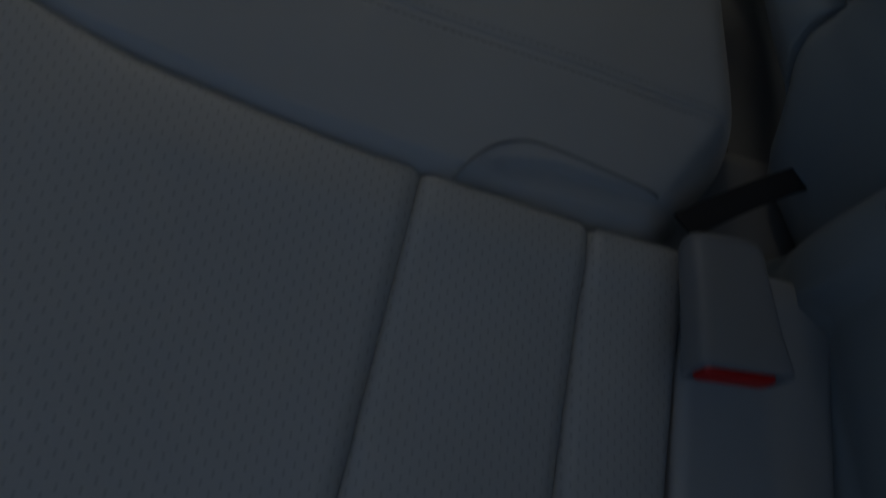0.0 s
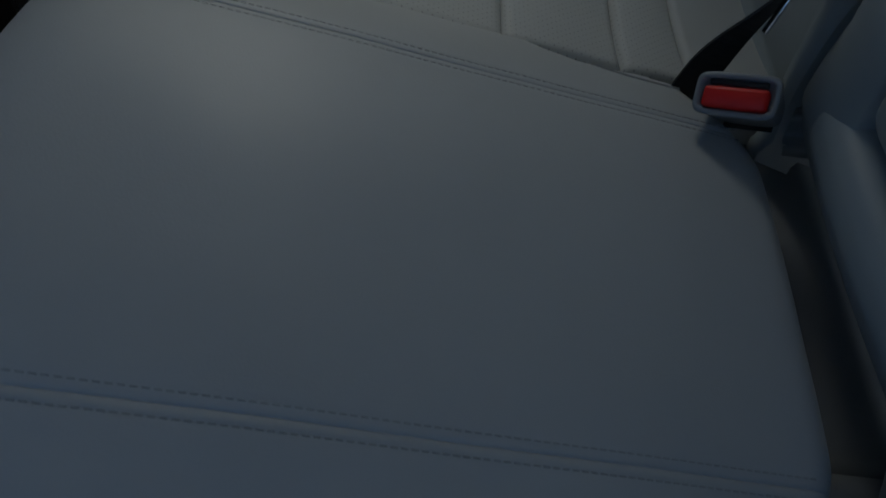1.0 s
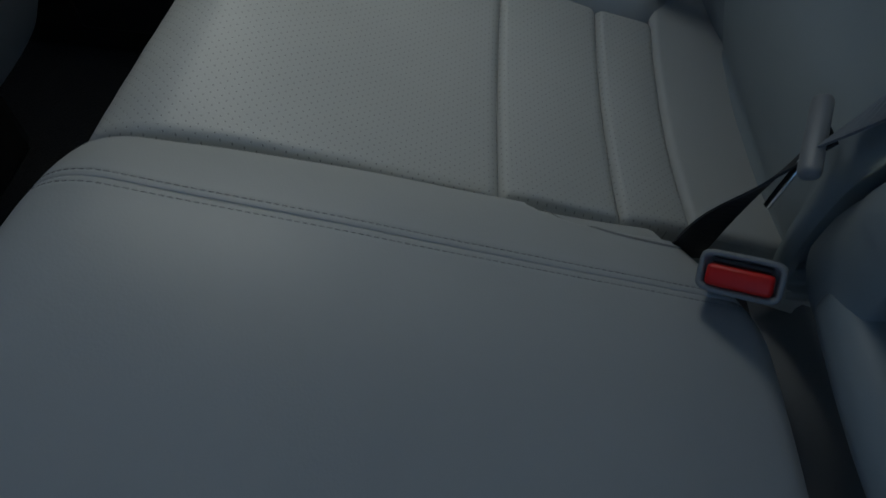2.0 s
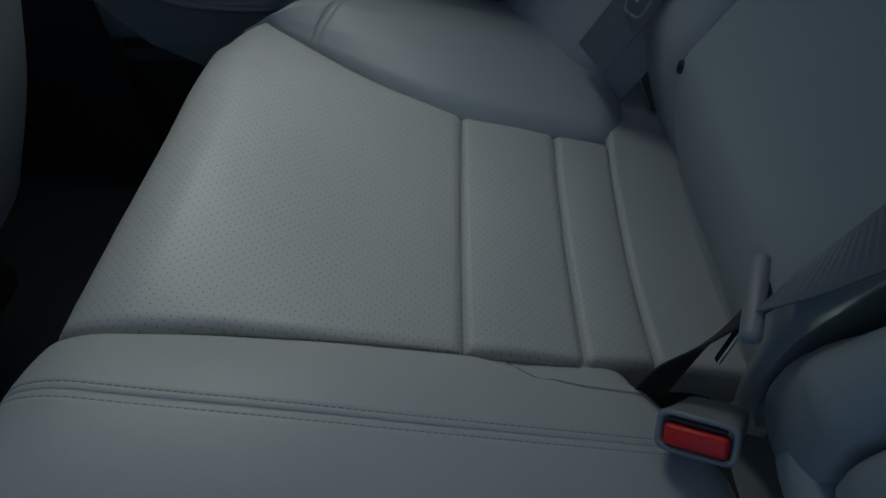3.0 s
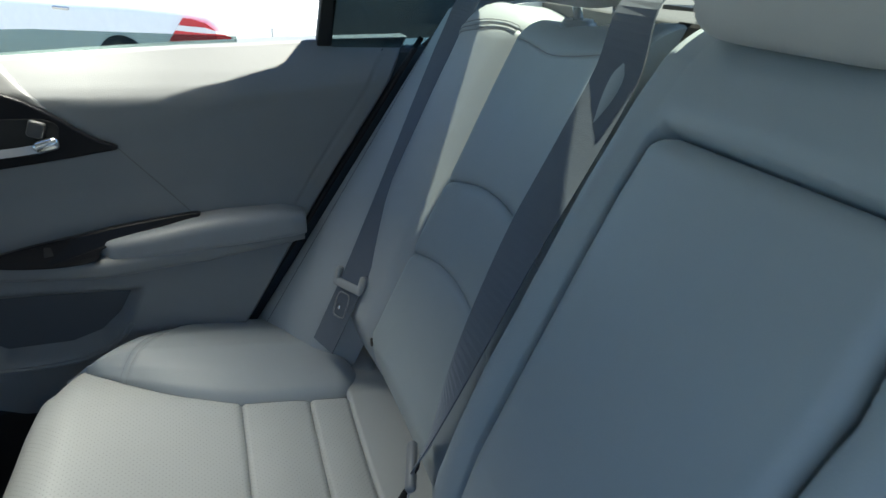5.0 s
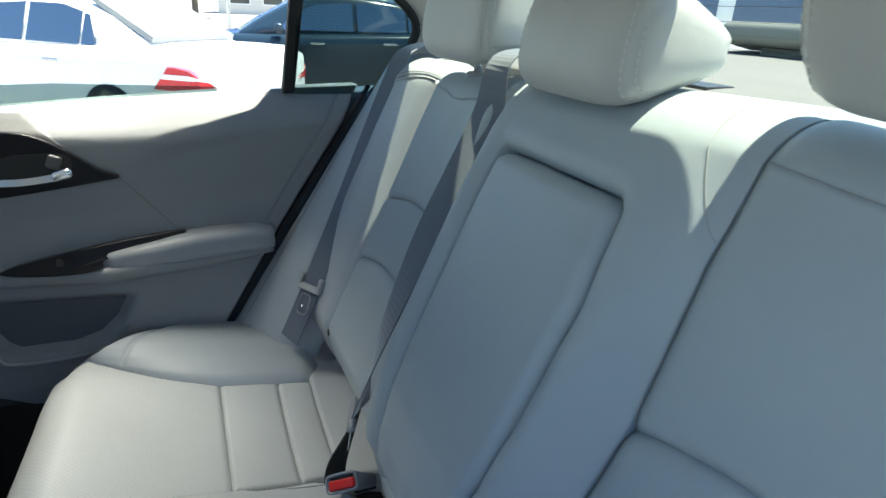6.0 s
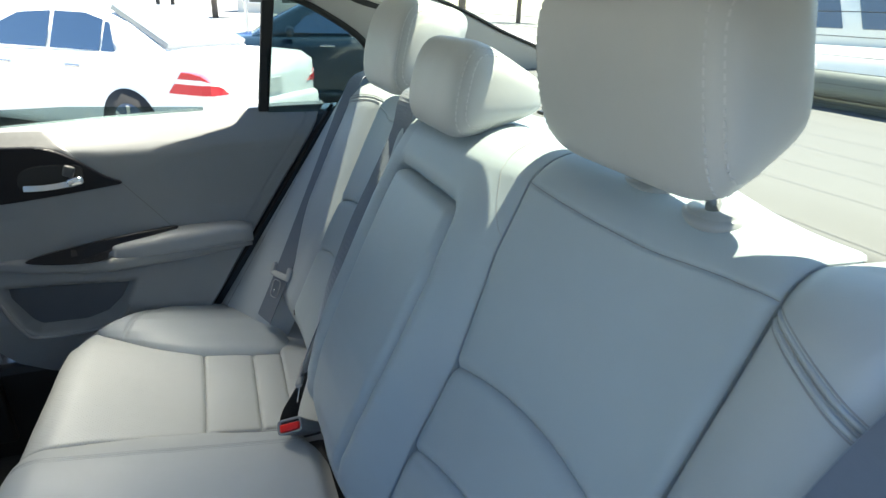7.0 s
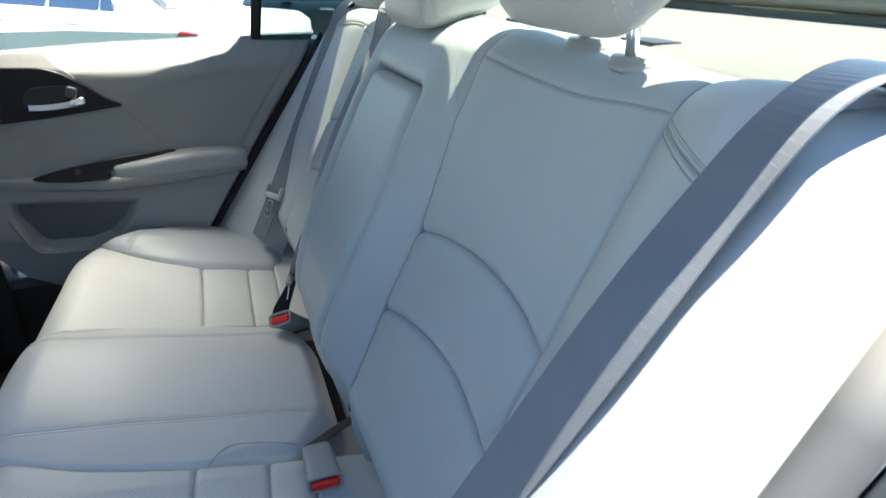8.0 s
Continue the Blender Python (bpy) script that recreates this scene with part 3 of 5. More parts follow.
# ---- headrests ----
def collar(px, z):
    """The oval guide that takes a post, with a domed rim."""
    bm = rod((0, 0, -0.012), (0, 0, 0.004), 0.022, 32)
    bmesh.ops.bevel(bm, geom=[e for e in bm.edges if all(v.co.z > 0 for v in e.verts)], offset=0.0035, segments=3, affect="EDGES")
    bmesh.ops.scale(bm, vec=(1.22, 0.92, 1.0), verts=bm.verts)
    return moved(bm, Matrix.Translation((px, -0.250, z)) @ pose(0, 0, 0, -6))


def headrest(at, w, d, h, tilt, post_at, label, chin=0.25, foot_z=1.070, fall=0.0):
    ob = thing("headrest", (at[0], at[1], 1.07), label, "headrest", group="rear headrests")
    turn = Matrix.Translation(at) @ pose(0, 0, 0, tilt)
    def power(c, e):
        return math.copysign(abs(c) ** e, c)
    def local(u, v):
        a, b = 2 * math.pi * u, math.pi * (v - 0.5)
        x = w / 2 * power(math.cos(b), 0.36) * power(math.cos(a), 0.30)
        y = d / 2 * power(math.cos(b), 0.44) * power(math.sin(a), 0.54)
        z = h / 2 * power(math.sin(b), 0.46)
        k = z / h + 0.5
        x *= 0.97 + 0.03 * math.sin(math.pi * k) - 0.10 * k * k
        y *= 0.94 + 0.08 * k
        y += 0.010 * math.sin(math.pi * k)
        z -= chin * y * (1 - k) ** 1.5 + fall * max(0.0, 0.5 - y / d) ** 1.3 * max(0.0, k) ** 2
        seam = abs(abs(x) / (w / 2) - 0.90)
        if seam < 0.05:
            q = 0.002 * (1 - seam / 0.05) ** 2
            y -= math.copysign(q, y)
            z -= math.copysign(q, z)
        return Vector((x, y, z))
    pad = part("pad", grid(lambda u, v: turn @ local(u, v), 96, 64, None), M_HEADREST, ob)
    for s in (-1, 1):
        for share in (0.85, 0.93):
            loop = []
            for v in np.linspace(0.06, 0.97, 90):
                b = math.pi * (v - 0.5)
                reach = (share / max(1e-6, power(math.cos(b), 0.36))) ** (1 / 0.30)
                if reach < 1:
                    a = math.acos(reach) if s > 0 else math.pi - math.acos(reach)
                    loop.append(turn @ local(a / (2 * math.pi), v))
            part("seam_stitching", stitches(loop, 0.0050, 0.0026, 0.0011, (0, 0.0, 0)), M_HEADTHREAD, ob)
    for px in post_at:
        foot = Vector((px, -0.250, foot_z))
        head = turn @ Vector((px - at[0], -0.008, -h * 0.3))
        part("post", solid(rod(foot, head, 0.0065), True), M_CHROME, ob, "chrome post")
        guide = part("guide", solid(collar(px, foot_z + (0.008 if -0.35 < px < -0.2 else 0.0)), True), M_GUIDE, ob, "grey plastic post guide")
    return ob


headrest((-0.3235, -0.226, 1.195), 0.263, 0.102, 0.156, -11, (-0.309, -0.388), "light grey leather headrest raised on two chrome posts", 0.55, 1.078)
headrest((0.350, -0.245, 1.160), 0.246, 0.125, 0.150, 14, (0.318, 0.398), "light grey leather headrest low on two chrome posts", 0.5, 1.056)
headrest((0.014, -0.222, 1.136), 0.206, 0.130, 0.102, 14, (-0.044, 0.050), "low wide light grey leather middle headrest", 0.6, fall=0.036)


# ---- side cushions beside the backrest ----
for side in (-1, 1):
    def flank(u, v):
        """Across from the wing to the door seal, and up."""
        z = lerp(0.40, 1.045, min(1.0, v / 0.88))
        over = max(0.0, (v - 0.88) / 0.12)
        door_y = 0.162 - 0.66 * (z - 0.528) - 0.022
        wing_y = -RAKE * (z - FOOT) + 0.018
        x = lerp(0.575, (0.716 if side > 0 else 0.750) - 0.014 * v, u)
        y = lerp(wing_y, door_y, u) + 0.018 * math.sin(math.pi * u) + pillow(u, v, 0.1, 0.5, 0.014, 0.014, "lr")
        if side < 0:
            y += 0.050 * math.sin(math.pi * min(1.0, v / 0.88) ** 0.75) * step(-0.05, 0.32, u)
        return Vector((side * x, y - 0.13 * over ** 1.5, z + 0.026 * math.sin(over * math.pi / 2)))
    ob = thing("side_cushion", (side * 0.64, 0.05, 0.5), "light grey leather side cushion between backrest and door", "car seat", group="side cushions")
    part("cover", grid(flank, 28, 70, (0, -0.05, -0.02), flip=side > 0), M_SIDE, ob)
    if side > 0:
        run = [flank(0.70, v) + Vector((0, 0.0012, 0)) for v in np.linspace(0.05, 0.84, 80)]
        part("cover_stitching", stitches(run, lift=(0, 0.0006, 0)), M_THREAD, ob)

# ---- belts and buckles ----
def belt_from(points, across, width, n=10):
    path = smooth_loop(points, n, closed=False)
    ways = smooth_loop(across, n, closed=False)
    return strap(path, ways, width)


def flank_point(side, z, out=0.0):
    """Where the shoulder belt lies, between wing and side cushion."""
    y = -RAKE * (z - FOOT) + 0.030 + out
    if side < 0:
        return Vector((-lerp(0.562, 0.618, step(0.56, 0.98, z)), y + lerp(0.014, 0.055, step(0.54, 0.80, z)) - 0.030 * step(0.90, 1.06, z), z))
    return Vector((side * lerp(0.556, 0.600, step(0.60, 1.05, z)), y, z))


for side in (-1, 1):
    belt = thing("shoulder_belt", (side * 0.58, 0.0, 0.56), "dark grey seat belt lying beside the outer backrest", "seat belt", group="outer shoulder belts")
    pts = [flank_point(side, z) for z in (0.535, 0.60, 0.66, 0.75, 0.85, 0.95, 1.02)]
    pts += [Vector((side * 0.606, -0.20, 1.075)), Vector((side * 0.612, -0.27, 1.092)), Vector((side * 0.62, -0.33, 1.085))]
    ways = [Vector((0.82, side * 0.50, 0.1))] * 4 + [Vector((0.85, side * 0.45, 0.1))] * 3 + [Vector((0.93, side * 0.25, 0))] * 3
    if side < 0:
        pts[-3:] = [Vector((-0.626, -0.188, 1.084)), Vector((-0.620, -0.25, 1.104)), Vector((-0.605, -0.335, 1.096))]
        ways = [Vector((0.88, -0.40, 0.1)), Vector((0.94, -0.15, 0.1))] + [Vector((0.97, 0.10, 0.1))] * 4 + [Vector((0.98, 0.0, 0.0)), Vector((0.97, -0.08, -0.08))] + [Vector((0.98, 0.0, 0.0))] * 2
    part("strap", belt_from(pts, ways, 0.047), M_BELT, belt)
    c = flank_point(side, 0.640, 0.004)
    m = Matrix.Translation(c) @ pose(0, 0, 0, 24, 0, side * 30)
    bm = box((0.062, 0.010, 0.014), 0.004, 3)
    for dx in (-0.027, 0.027):
        arm = moved(box((0.010, 0.012, 0.030), 0.004, 3), Matrix.Translation((dx, 0.0, 0.010)))
        tmp = bpy.data.meshes.new("tmp")
        arm.to_mesh(tmp)
        arm.free()
        bm.from_mesh(tmp)
    part("tongue_grip", solid(moved(bm, m), True), M_TRIM, belt, "grey plastic tongue grip")
    rim = []
    for a in range(28):
        q = 2 * math.pi * a / 28
        rim.append(m @ Vector((0.013 * math.copysign(abs(math.cos(q)) ** 0.5, math.cos(q)), 0.003, -0.032 + 0.020 * math.copysign(abs(math.sin(q)) ** 0.5, math.sin(q)))))
    loop = bmesh.new()
    for a in range(28):
        seg = rod(rim[a], rim[(a + 1) % 28], 0.0014, 6)
        tmp = bpy.data.meshes.new("tmp")
        seg.to_mesh(tmp)
        seg.free()
        loop.from_mesh(tmp)
    part("tongue_plate", solid(loop, True), M_BUCKLE, belt, "dark metal tongue plate with a slot")
    stud = m @ Vector((0.0, 0.004, -0.036))
    part("stud", solid(rod(stud, stud + Vector((0, 0.003, 0.001)), 0.004, 12), True), M_CHROME, belt, "small bright stud")


def frame_of(origin, x_way, z_hint):
    """A pose with its x along x_way and its z near z_hint."""
    x = Vector(x_way).normalized()
    y = Vector(z_hint).cross(x).normalized()
    z = x.cross(y)
    return Matrix.Translation(origin) @ Matrix((x, y, z)).transposed().to_4x4()


def buckle(at, face_way, up, label, stub_to):
    """A belt buckle: x points out of the red face."""
    ob = thing("belt_buckle", at, label, "seat belt buckle", group="belt buckles")
    m = frame_of(at, face_way, up)
    body = bmesh.new()
    rings = []
    for d, w, h, e in ((-0.074, 0.039, 0.016, 0.5), (-0.069, 0.042, 0.020, 0.45), (-0.02, 0.046, 0.024, 0.4), (-0.003, 0.049, 0.027, 0.36), (0.0, 0.048, 0.026, 0.36), (0.0, 0.043, 0.020, 0.34), (-0.006, 0.041, 0.019, 0.34)):
        ring = []
        for a in range(40):
            q = 2 * math.pi * a / 40
            ring.append(body.verts.new((d, w / 2 * math.copysign(abs(math.cos(q)) ** e, math.cos(q)), h / 2 * math.copysign(abs(math.sin(q)) ** e, math.sin(q)))))
        rings.append(ring)
    for r0, r1 in zip(rings, rings[1:]):
        for a in range(40):
            body.faces.new((r0[a], r0[(a + 1) % 40], r1[(a + 1) % 40], r1[a]))
    body.faces.new(rings[0])
    body.faces.new(list(reversed(rings[-1])))
    part("housing", solid(moved(body, m), True), M_BUCKLE, ob)
    red = box((0.010, 0.038, 0.0135), 0.003, 3)
    part("release_button", solid(moved(red, m @ Matrix.Translation((-0.003, 0, -0.0022))), True), M_RED, ob, "bright red release button")
    slot = box((0.004, 0.034, 0.0035), 0.001)
    part("slot", solid(moved(slot, m @ Matrix.Translation((-0.0035, 0, 0.0072)))), M_DARK, ob)
    a = m @ Vector((-0.05, 0, -0.002))
    b = m @ Vector((-0.075, 0, -0.012))
    flat = m.to_3x3() @ Vector((0, 1, 0.1))
    run = [Vector(q) for q in stub_to] if stub_to else [a, a.lerp(b, 0.5) + Vector((0, 0, 0.004)), b]
    ways = [Vector((-0.8, -0.57, 0.1))] * 3 if stub_to else [flat] * 3
    part("stalk", belt_from(run, ways, 0.017 if stub_to else 0.032), M_BLACKBELT, ob, "black webbing stalk")
    return ob


FACE = Vector((0.133, 0.054, 0.547))
buckle(FACE, (-0.50, 0.58, 0.62), (0.55, 0.0, 0.6), "grey plastic belt buckle with red button on the middle seat", None)
buckle(Vector((-0.256, 0.045, 0.508)), (-1, 0.0, 0.02), (0.0, 0.0, 1), "grey plastic belt buckle with red button lying on the seat", [(-0.166, 0.056, 0.492), (-0.132, 0.004, 0.488), (-0.098, -0.056, 0.484)])

mid_belt = thing("middle_belt", (0.21, 0.02, 0.5), "dark grey middle seat belt hanging beside the backrest column", "seat belt")
def on_column(x, z, out):
    return Vector((x, -RAKE * (z - FOOT) + out, z))
pts = [Vector((0.225, -0.33, 1.092)), Vector((0.212, -0.27, 1.106)), Vector((0.198, -0.185, 1.098))]
pts += [on_column(x, z, out) for x, z, out in ((0.196, 1.03, 0.040), (0.195, 0.95, 0.042), (0.193, 0.88, 0.047), (0.186, 0.80, 0.050), (0.181, 0.72, 0.048), (0.188, 0.66, 0.036))] + [Vector((0.204, 0.006, 0.606))]
ways = [Vector((1, 0, 0))] * 2 + [Vector((1, 0.1, 0))] + [Vector((0.9, 0.36, 0.05))] * 2 + [Vector((0.92, 0.28, 0.05)), Vector((0.96, 0.05, 0.05)), Vector((0.92, -0.25, 0.08)), Vector((0.8, -0.5, 0.1)), Vector((0.6, -0.75, 0.15))]
part("strap", belt_from(pts, ways, 0.047), M_BELT, mid_belt)
lower = [Vector((0.204, 0.008, 0.602)), Vector((0.197, 0.028, 0.565)), Vector((0.193, 0.046, 0.525)), Vector((0.191, 0.052, 0.480))]
part("lap_strap", belt_from(lower, [Vector((0.75, -0.55, 0.2)), Vector((0.6, -0.75, 0)), Vector((0.3, -0.95, 0)), Vector((0.2, -1, 0))], 0.034), M_BLACKBELT, mid_belt, "black lower strap")
grip_a, grip_b = Vector((0.230, 0.008, 0.604)), Vector((0.176, 0.028, 0.596))
m = frame_of((grip_a + grip_b) / 2, grip_b - grip_a, (0.1, 0.6, 0.8))
part("tongue_grip", solid(moved(box((0.066, 0.013, 0.011), 0.005, 4), m), True), M_BUCKLE, mid_belt, "grey plastic tongue grip")
plate = frame_of((0.186, 0.0275, 0.577), Vector((0.183, 0.030, 0.557)) - Vector((0.197, 0.020, 0.596)), (0.2, 0.9, 0.4))
part("tongue_plate", solid(moved(box((0.040, 0.0065, 0.0024), 0.001), plate), True), M_CHROME, mid_belt, "bright metal tongue plate")

# ---- car shell ----
def rail(y):
    """Height of the side rail of the roof."""
    return along([(-0.40, 1.19), (-0.30, 1.215), (-0.15, 1.238), (0.0, 1.262), (0.4, 1.285), (1.0, 1.29), (1.5, 1.25), (1.9, 1.15)], y)


def headliner(u, v):
    x = lerp(-0.625, 0.625, u)
    y = lerp(-0.233 - (0.024 if x > 0 else 0.18) * (abs(x) / 0.6) ** 4, 1.40 - 0.12 * (abs(x) / 0.6) ** 2, v)
    x *= 1 - 0.016 * step(-0.06, 0.08, y)
    return Vector((x, y, rail(y) + 0.07 * (1 - min(1.0, abs(x) / 0.625) ** 2.6)))
alone("ceiling", grid(headliner, 40, 60, (0, 0, 0.015), flip=True), M_HEAD, "pale grey fabric headliner of the car", "ceiling", kind="structure")
def windscreen_face(u, v):
    x = lerp(-0.60, 0.60, u)
    top_y = 1.40 - 0.12 * (abs(x) / 0.6) ** 2
    top_z = rail(top_y) + 0.07 * (1 - min(1.0, abs(x) / 0.625) ** 2.6) + 0.02
    return Vector((x * lerp(1.0, 1.18, v), lerp(top_y, 2.1 - 0.25 * (abs(x) / 0.6) ** 2, v), lerp(top_z, 0.92, v)))
screen = thing("window_2", (0, 1.5, 0.92), "sloping clear front windscreen of the car", "window", kind="structure")
part("pane", grid(windscreen_face, 24, 16, (0, 0.003, 0.004)), M_CLEARGLASS, screen).visible_shadow = False
dash = solid(moved(box((1.40, 0.60, 0.10), 0.04, 3), Matrix.Translation((0, 1.88, 0.86))), True)
alone("dashboard", dash, M_DARK, "plain dark dashboard below the windscreen", "dashboard", kind="structure")
for side in (-1, 1):
    post = [Vector((side * lerp(0.615, 0.70, k / 12), lerp(1.27, 1.86, k / 12), lerp(1.26, 0.92, k / 12))) for k in range(13)]
    alone("a_pillar", strap(post, [Vector((side, -0.4, 0))] * 13, 0.09, 0.05), M_DARK, "dark front roof pillar", "pillar", kind="structure")
alone("floor", solid(moved(box((1.44, 2.25, 0.06), 0.01), Matrix.Translation((0, 0.78, 0.17)))), M_CARPET, "black carpeted car floor", "floor", kind="structure")
alone("wall_front", solid(moved(box((1.44, 0.06, 0.75), 0.01), Matrix.Translation((0, 1.92, 0.55)))), M_TRIM, "plain grey dashboard wall", "wall", kind="structure")
for side, y0 in ((1, 0.78), (-1, 0.80)):
    alone("wall_side", solid(moved(box((0.05, 1.9 - y0, 0.72), 0.01), Matrix.Translation((side * 0.735, (1.9 + y0) / 2, 0.56)))), M_DARK, "plain dark trim of the front door", "wall", kind="structure")
# unseen wall added behind the viewer; its grey bounces light into the cabin
alone("bounce_wall_near", solid(moved(box((0.1, 4.4, 1.5), 0.01), Matrix.Translation((-2.1, 0.7, GROUND + 0.75)))), M_TRIM, "plain grey unseen wall added behind the viewer, closing the lot and bouncing light", "wall", kind="structure")
alone("wall_rear", solid(moved(box((1.40, 0.03, 0.62), 0.005), Matrix.Translation((0, -0.345, 0.76)))), M_DARK, "plain dark panel behind the backrest", "wall", kind="structure")
pillar = solid(prism([(0.66, 0.62, 0.25), (0.745, 0.62, 0.25), (0.745, 0.62, 0.93), (0.66, 0.66, 1.27), (0.60, 0.66, 1.27), (0.665, 0.64, 0.9)], (0, 0.14, 0), 0.006))
alone("pillar", pillar, M_DARK, "dark centre pillar beside the front seat", "pillar", kind="structure")


def shelf_face(u, v):
    x, y = lerp(-0.66, 0.66, u), lerp(-0.30, -0.88, v)
    z = 1.068 + 0.009 * step(0, 0.12, v) + 0.022 * v + 0.0015 * noise.noise(Vector((x * 9, y * 9, 1)))
    return Vector((x, y, z))
shelf = thing("rear_shelf", (0, -0.6, 1.06), "pale grey fabric parcel shelf behind the rear seat", "shelf", kind="structure")
part("board", grid(shelf_face, 40, 30, (0, 0, -0.03), flip=True), M_SHELF, shelf)
for x in (-0.258, 0.055, 0.345):
    part("tether_cover", solid(moved(box((0.060, 0.045, 0.006), 0.002), Matrix.Translation((x, -0.376, 1.079)))), M_DARK, shelf, "dark flat tether anchor cover")
M_LIGHTBOX = plain("grey_green_plastic", (0.15, 0.165, 0.155), 0.6, grain=900)
part("brake_light", solid(moved(box((0.96, 0.10, 0.040), 0.014, 4), Matrix.Translation((-0.05, -0.83, 1.126)) @ pose(0, 0, 0, 10)), True), M_LIGHTBOX, shelf, "dark high brake light housing")
part("brake_light_foot", solid(moved(box((0.80, 0.07, 0.05), 0.012, 3), Matrix.Translation((-0.05, -0.84, 1.090))), True), M_LIGHTBOX, shelf)
for x in (-0.610, 0.235, 0.625):
    part("belt_slot", solid(moved(box((0.08, 0.05, 0.014), 0.004), Matrix.Translation((x, -0.33 if x < 0 else -0.345, 1.091 if x < 0 else 1.084)))), M_DARK, shelf, "dark belt outlet")

def c_pillar(side):
    a = smooth_loop([(0.625, -0.02, 1.262), (0.64, -0.06, 1.242), (0.655, -0.13, 1.213), (0.668, -0.225, 1.155), (0.676, -0.25, 1.10), (0.69, -0.195, 1.015), (0.695, -0.165, 0.985)], 6, False)
    b = smooth_loop([(0.58, -0.27, 1.262), (0.575, -0.34, 1.245), (0.572, -0.43, 1.214), (0.572, -0.53, 1.172), (0.575, -0.65, 1.131), (0.59, -0.80, 1.083), (0.60, -0.9, 1.06)], 6, False)
    def at(u, v):
        i = v * (len(a) - 1)
        k = min(int(i), len(a) - 2)
        p, q = a[k].lerp(a[k + 1], i - k), b[k].lerp(b[k + 1], i - k)
        w = p.lerp(q, u) - Vector((0.012, 0, 0)) * math.sin(math.pi * u)
        if side < 0:
            return Vector((-min(w.x, 0.615), w.y - 0.09 * (1 - u), w.z))
        return w
    me = grid(at, 24, 60, (side * 0.03, -0.01, 0.01), flip=side < 0)
    alone("c_pillar", me, M_PILLAR, "pale grey rear roof pillar trim", "pillar", kind="structure")
    return a, b
side_edge, rear_edge = c_pillar(1)
c_pillar(-1)

rear_window = thing("window_1", (0, -0.6, 1.05), "sloping rear window with fine heating wires", "window", kind="structure")
pane = prism([(-0.57, -0.215, 1.290), (0.57, -0.215, 1.290), (0.595, -0.93, 1.05), (-0.595, -0.93, 1.05)], (0, -0.0015, 0.004))
part("pane", solid(pane), M_REARGLASS, rear_window, "lightly tinted rear glass")
for k in range(9):
    v = lerp(0.15, 0.92, k / 8)
    y, z = lerp(-0.275, -0.93, v), lerp(1.27, 1.05, v)
    part("heating_wire", solid(rod((-0.52, y, z - 0.001), (0.52, y, z - 0.001), 0.0004, 5)), M_DARK, rear_window)
part("frit_band", solid(prism([(-0.59, -0.885, 1.062), (0.59, -0.885, 1.062), (0.60, -0.95, 1.038), (-0.60, -0.95, 1.038)], (0, 0, 0.003))), M_DARK, rear_window, "black border of the rear window")
for side in (-1, 1):
    edge = [Vector((side * p.x, p.y - 0.004, p.z + 0.004)) for p in rear_edge]
    part("frit_border", strap(edge, [Vector((1, 0, 0))] * len(edge), 0.02, 0.004), M_DARK, rear_window, "black border of the rear window")
trunk = solid(prism([(-0.72, -0.95, 1.035), (0.72, -0.95, 1.035), (0.70, -1.42, 1.05), (-0.70, -1.42, 1.05)], (0, 0, -0.25), 0.02))
alone("trunk_lid", trunk, M_BODY, "dark blue-grey painted boot lid", "car body", kind="structure")
for side in (-1, 1):
    front_y, shoulder_y = (0.30, -0.05) if side > 0 else (-0.24, -0.24)
    quarter = solid(prism([(side * 0.735, front_y, 0.2), (side * 0.735, -1.42, 0.2), (side * 0.735, -1.42, 1.02), (side * 0.735, -0.95, 1.02), (side * 0.735, shoulder_y, 0.98), (side * 0.735, front_y, 0.5)], (side * 0.10, 0, 0), 0.01))
    alone("rear_wing", quarter, M_BODY, "dark blue-grey painted rear wing", "car body", kind="structure")
sill = solid(moved(box((0.12, 1.0, 0.16), 0.02), Matrix.Translation((-0.74, 0.42, 0.24))))
alone("door_sill", sill, M_TRIM, "grey sill of the open door", "car body", kind="structure")
seal_path = [Vector((-0.750, -0.117 - 0.54 * (z - 0.968), z)) for z in np.linspace(0.36, 1.02, 14)]
M_POCKET = plain("pocket_plastic", (0.085, 0.092, 0.102), 0.6, grain=900)
M_SEAL = plain("grey_seal", (0.16, 0.16, 0.155), 0.6)
alone("door_seal", tube(seal_path, 0.015), M_SEAL, "grey rubber seal of the open doorway", "seal", kind="structure")
jamb = solid(prism([(-0.735, 0.12, 0.25), (-0.735, -0.30, 0.25), (-0.735, -0.30, 1.02), (-0.735, -0.25, 1.01), (-0.735, 0.06, 0.528)], (-0.03, 0, 0), 0.004))
far_sill = solid(moved(box((0.14, 1.3, 0.30), 0.02), Matrix.Translation((0.75, 0.6, 0.29))))
alone("door_sill", far_sill, M_DARK, "dark sill below the closed door", "car body", kind="structure")
foot_trim = solid(prism([(-0.56, -0.235, 1.062), (-0.705, -0.24, 1.050), (-0.72, -0.42, 1.066), (-0.56, -0.42, 1.072)], (0, 0, -0.05), 0.008))
alone("trim", foot_trim, M_TRIM, "grey trim below the roof pillar", "trim", kind="structure")
alone("door_jamb", jamb, M_BODY, "dark painted jamb of the open doorway", "car body", kind="structure")

# ---- far door ----
def belt_line(y):
    return along([(-0.2, 0.999), (0.0, 0.993), (0.2, 0.984), (0.52, 0.963), (1.0, 0.925)], y)


def door_rear(z):
    return 0.162 - 0.66 * (z - 0.528)


CREASE = [(-0.2, 0.93), (-0.063, 0.921), (0.091, 0.910), (0.213, 0.888), (0.314, 0.850), (0.40, 0.80)]
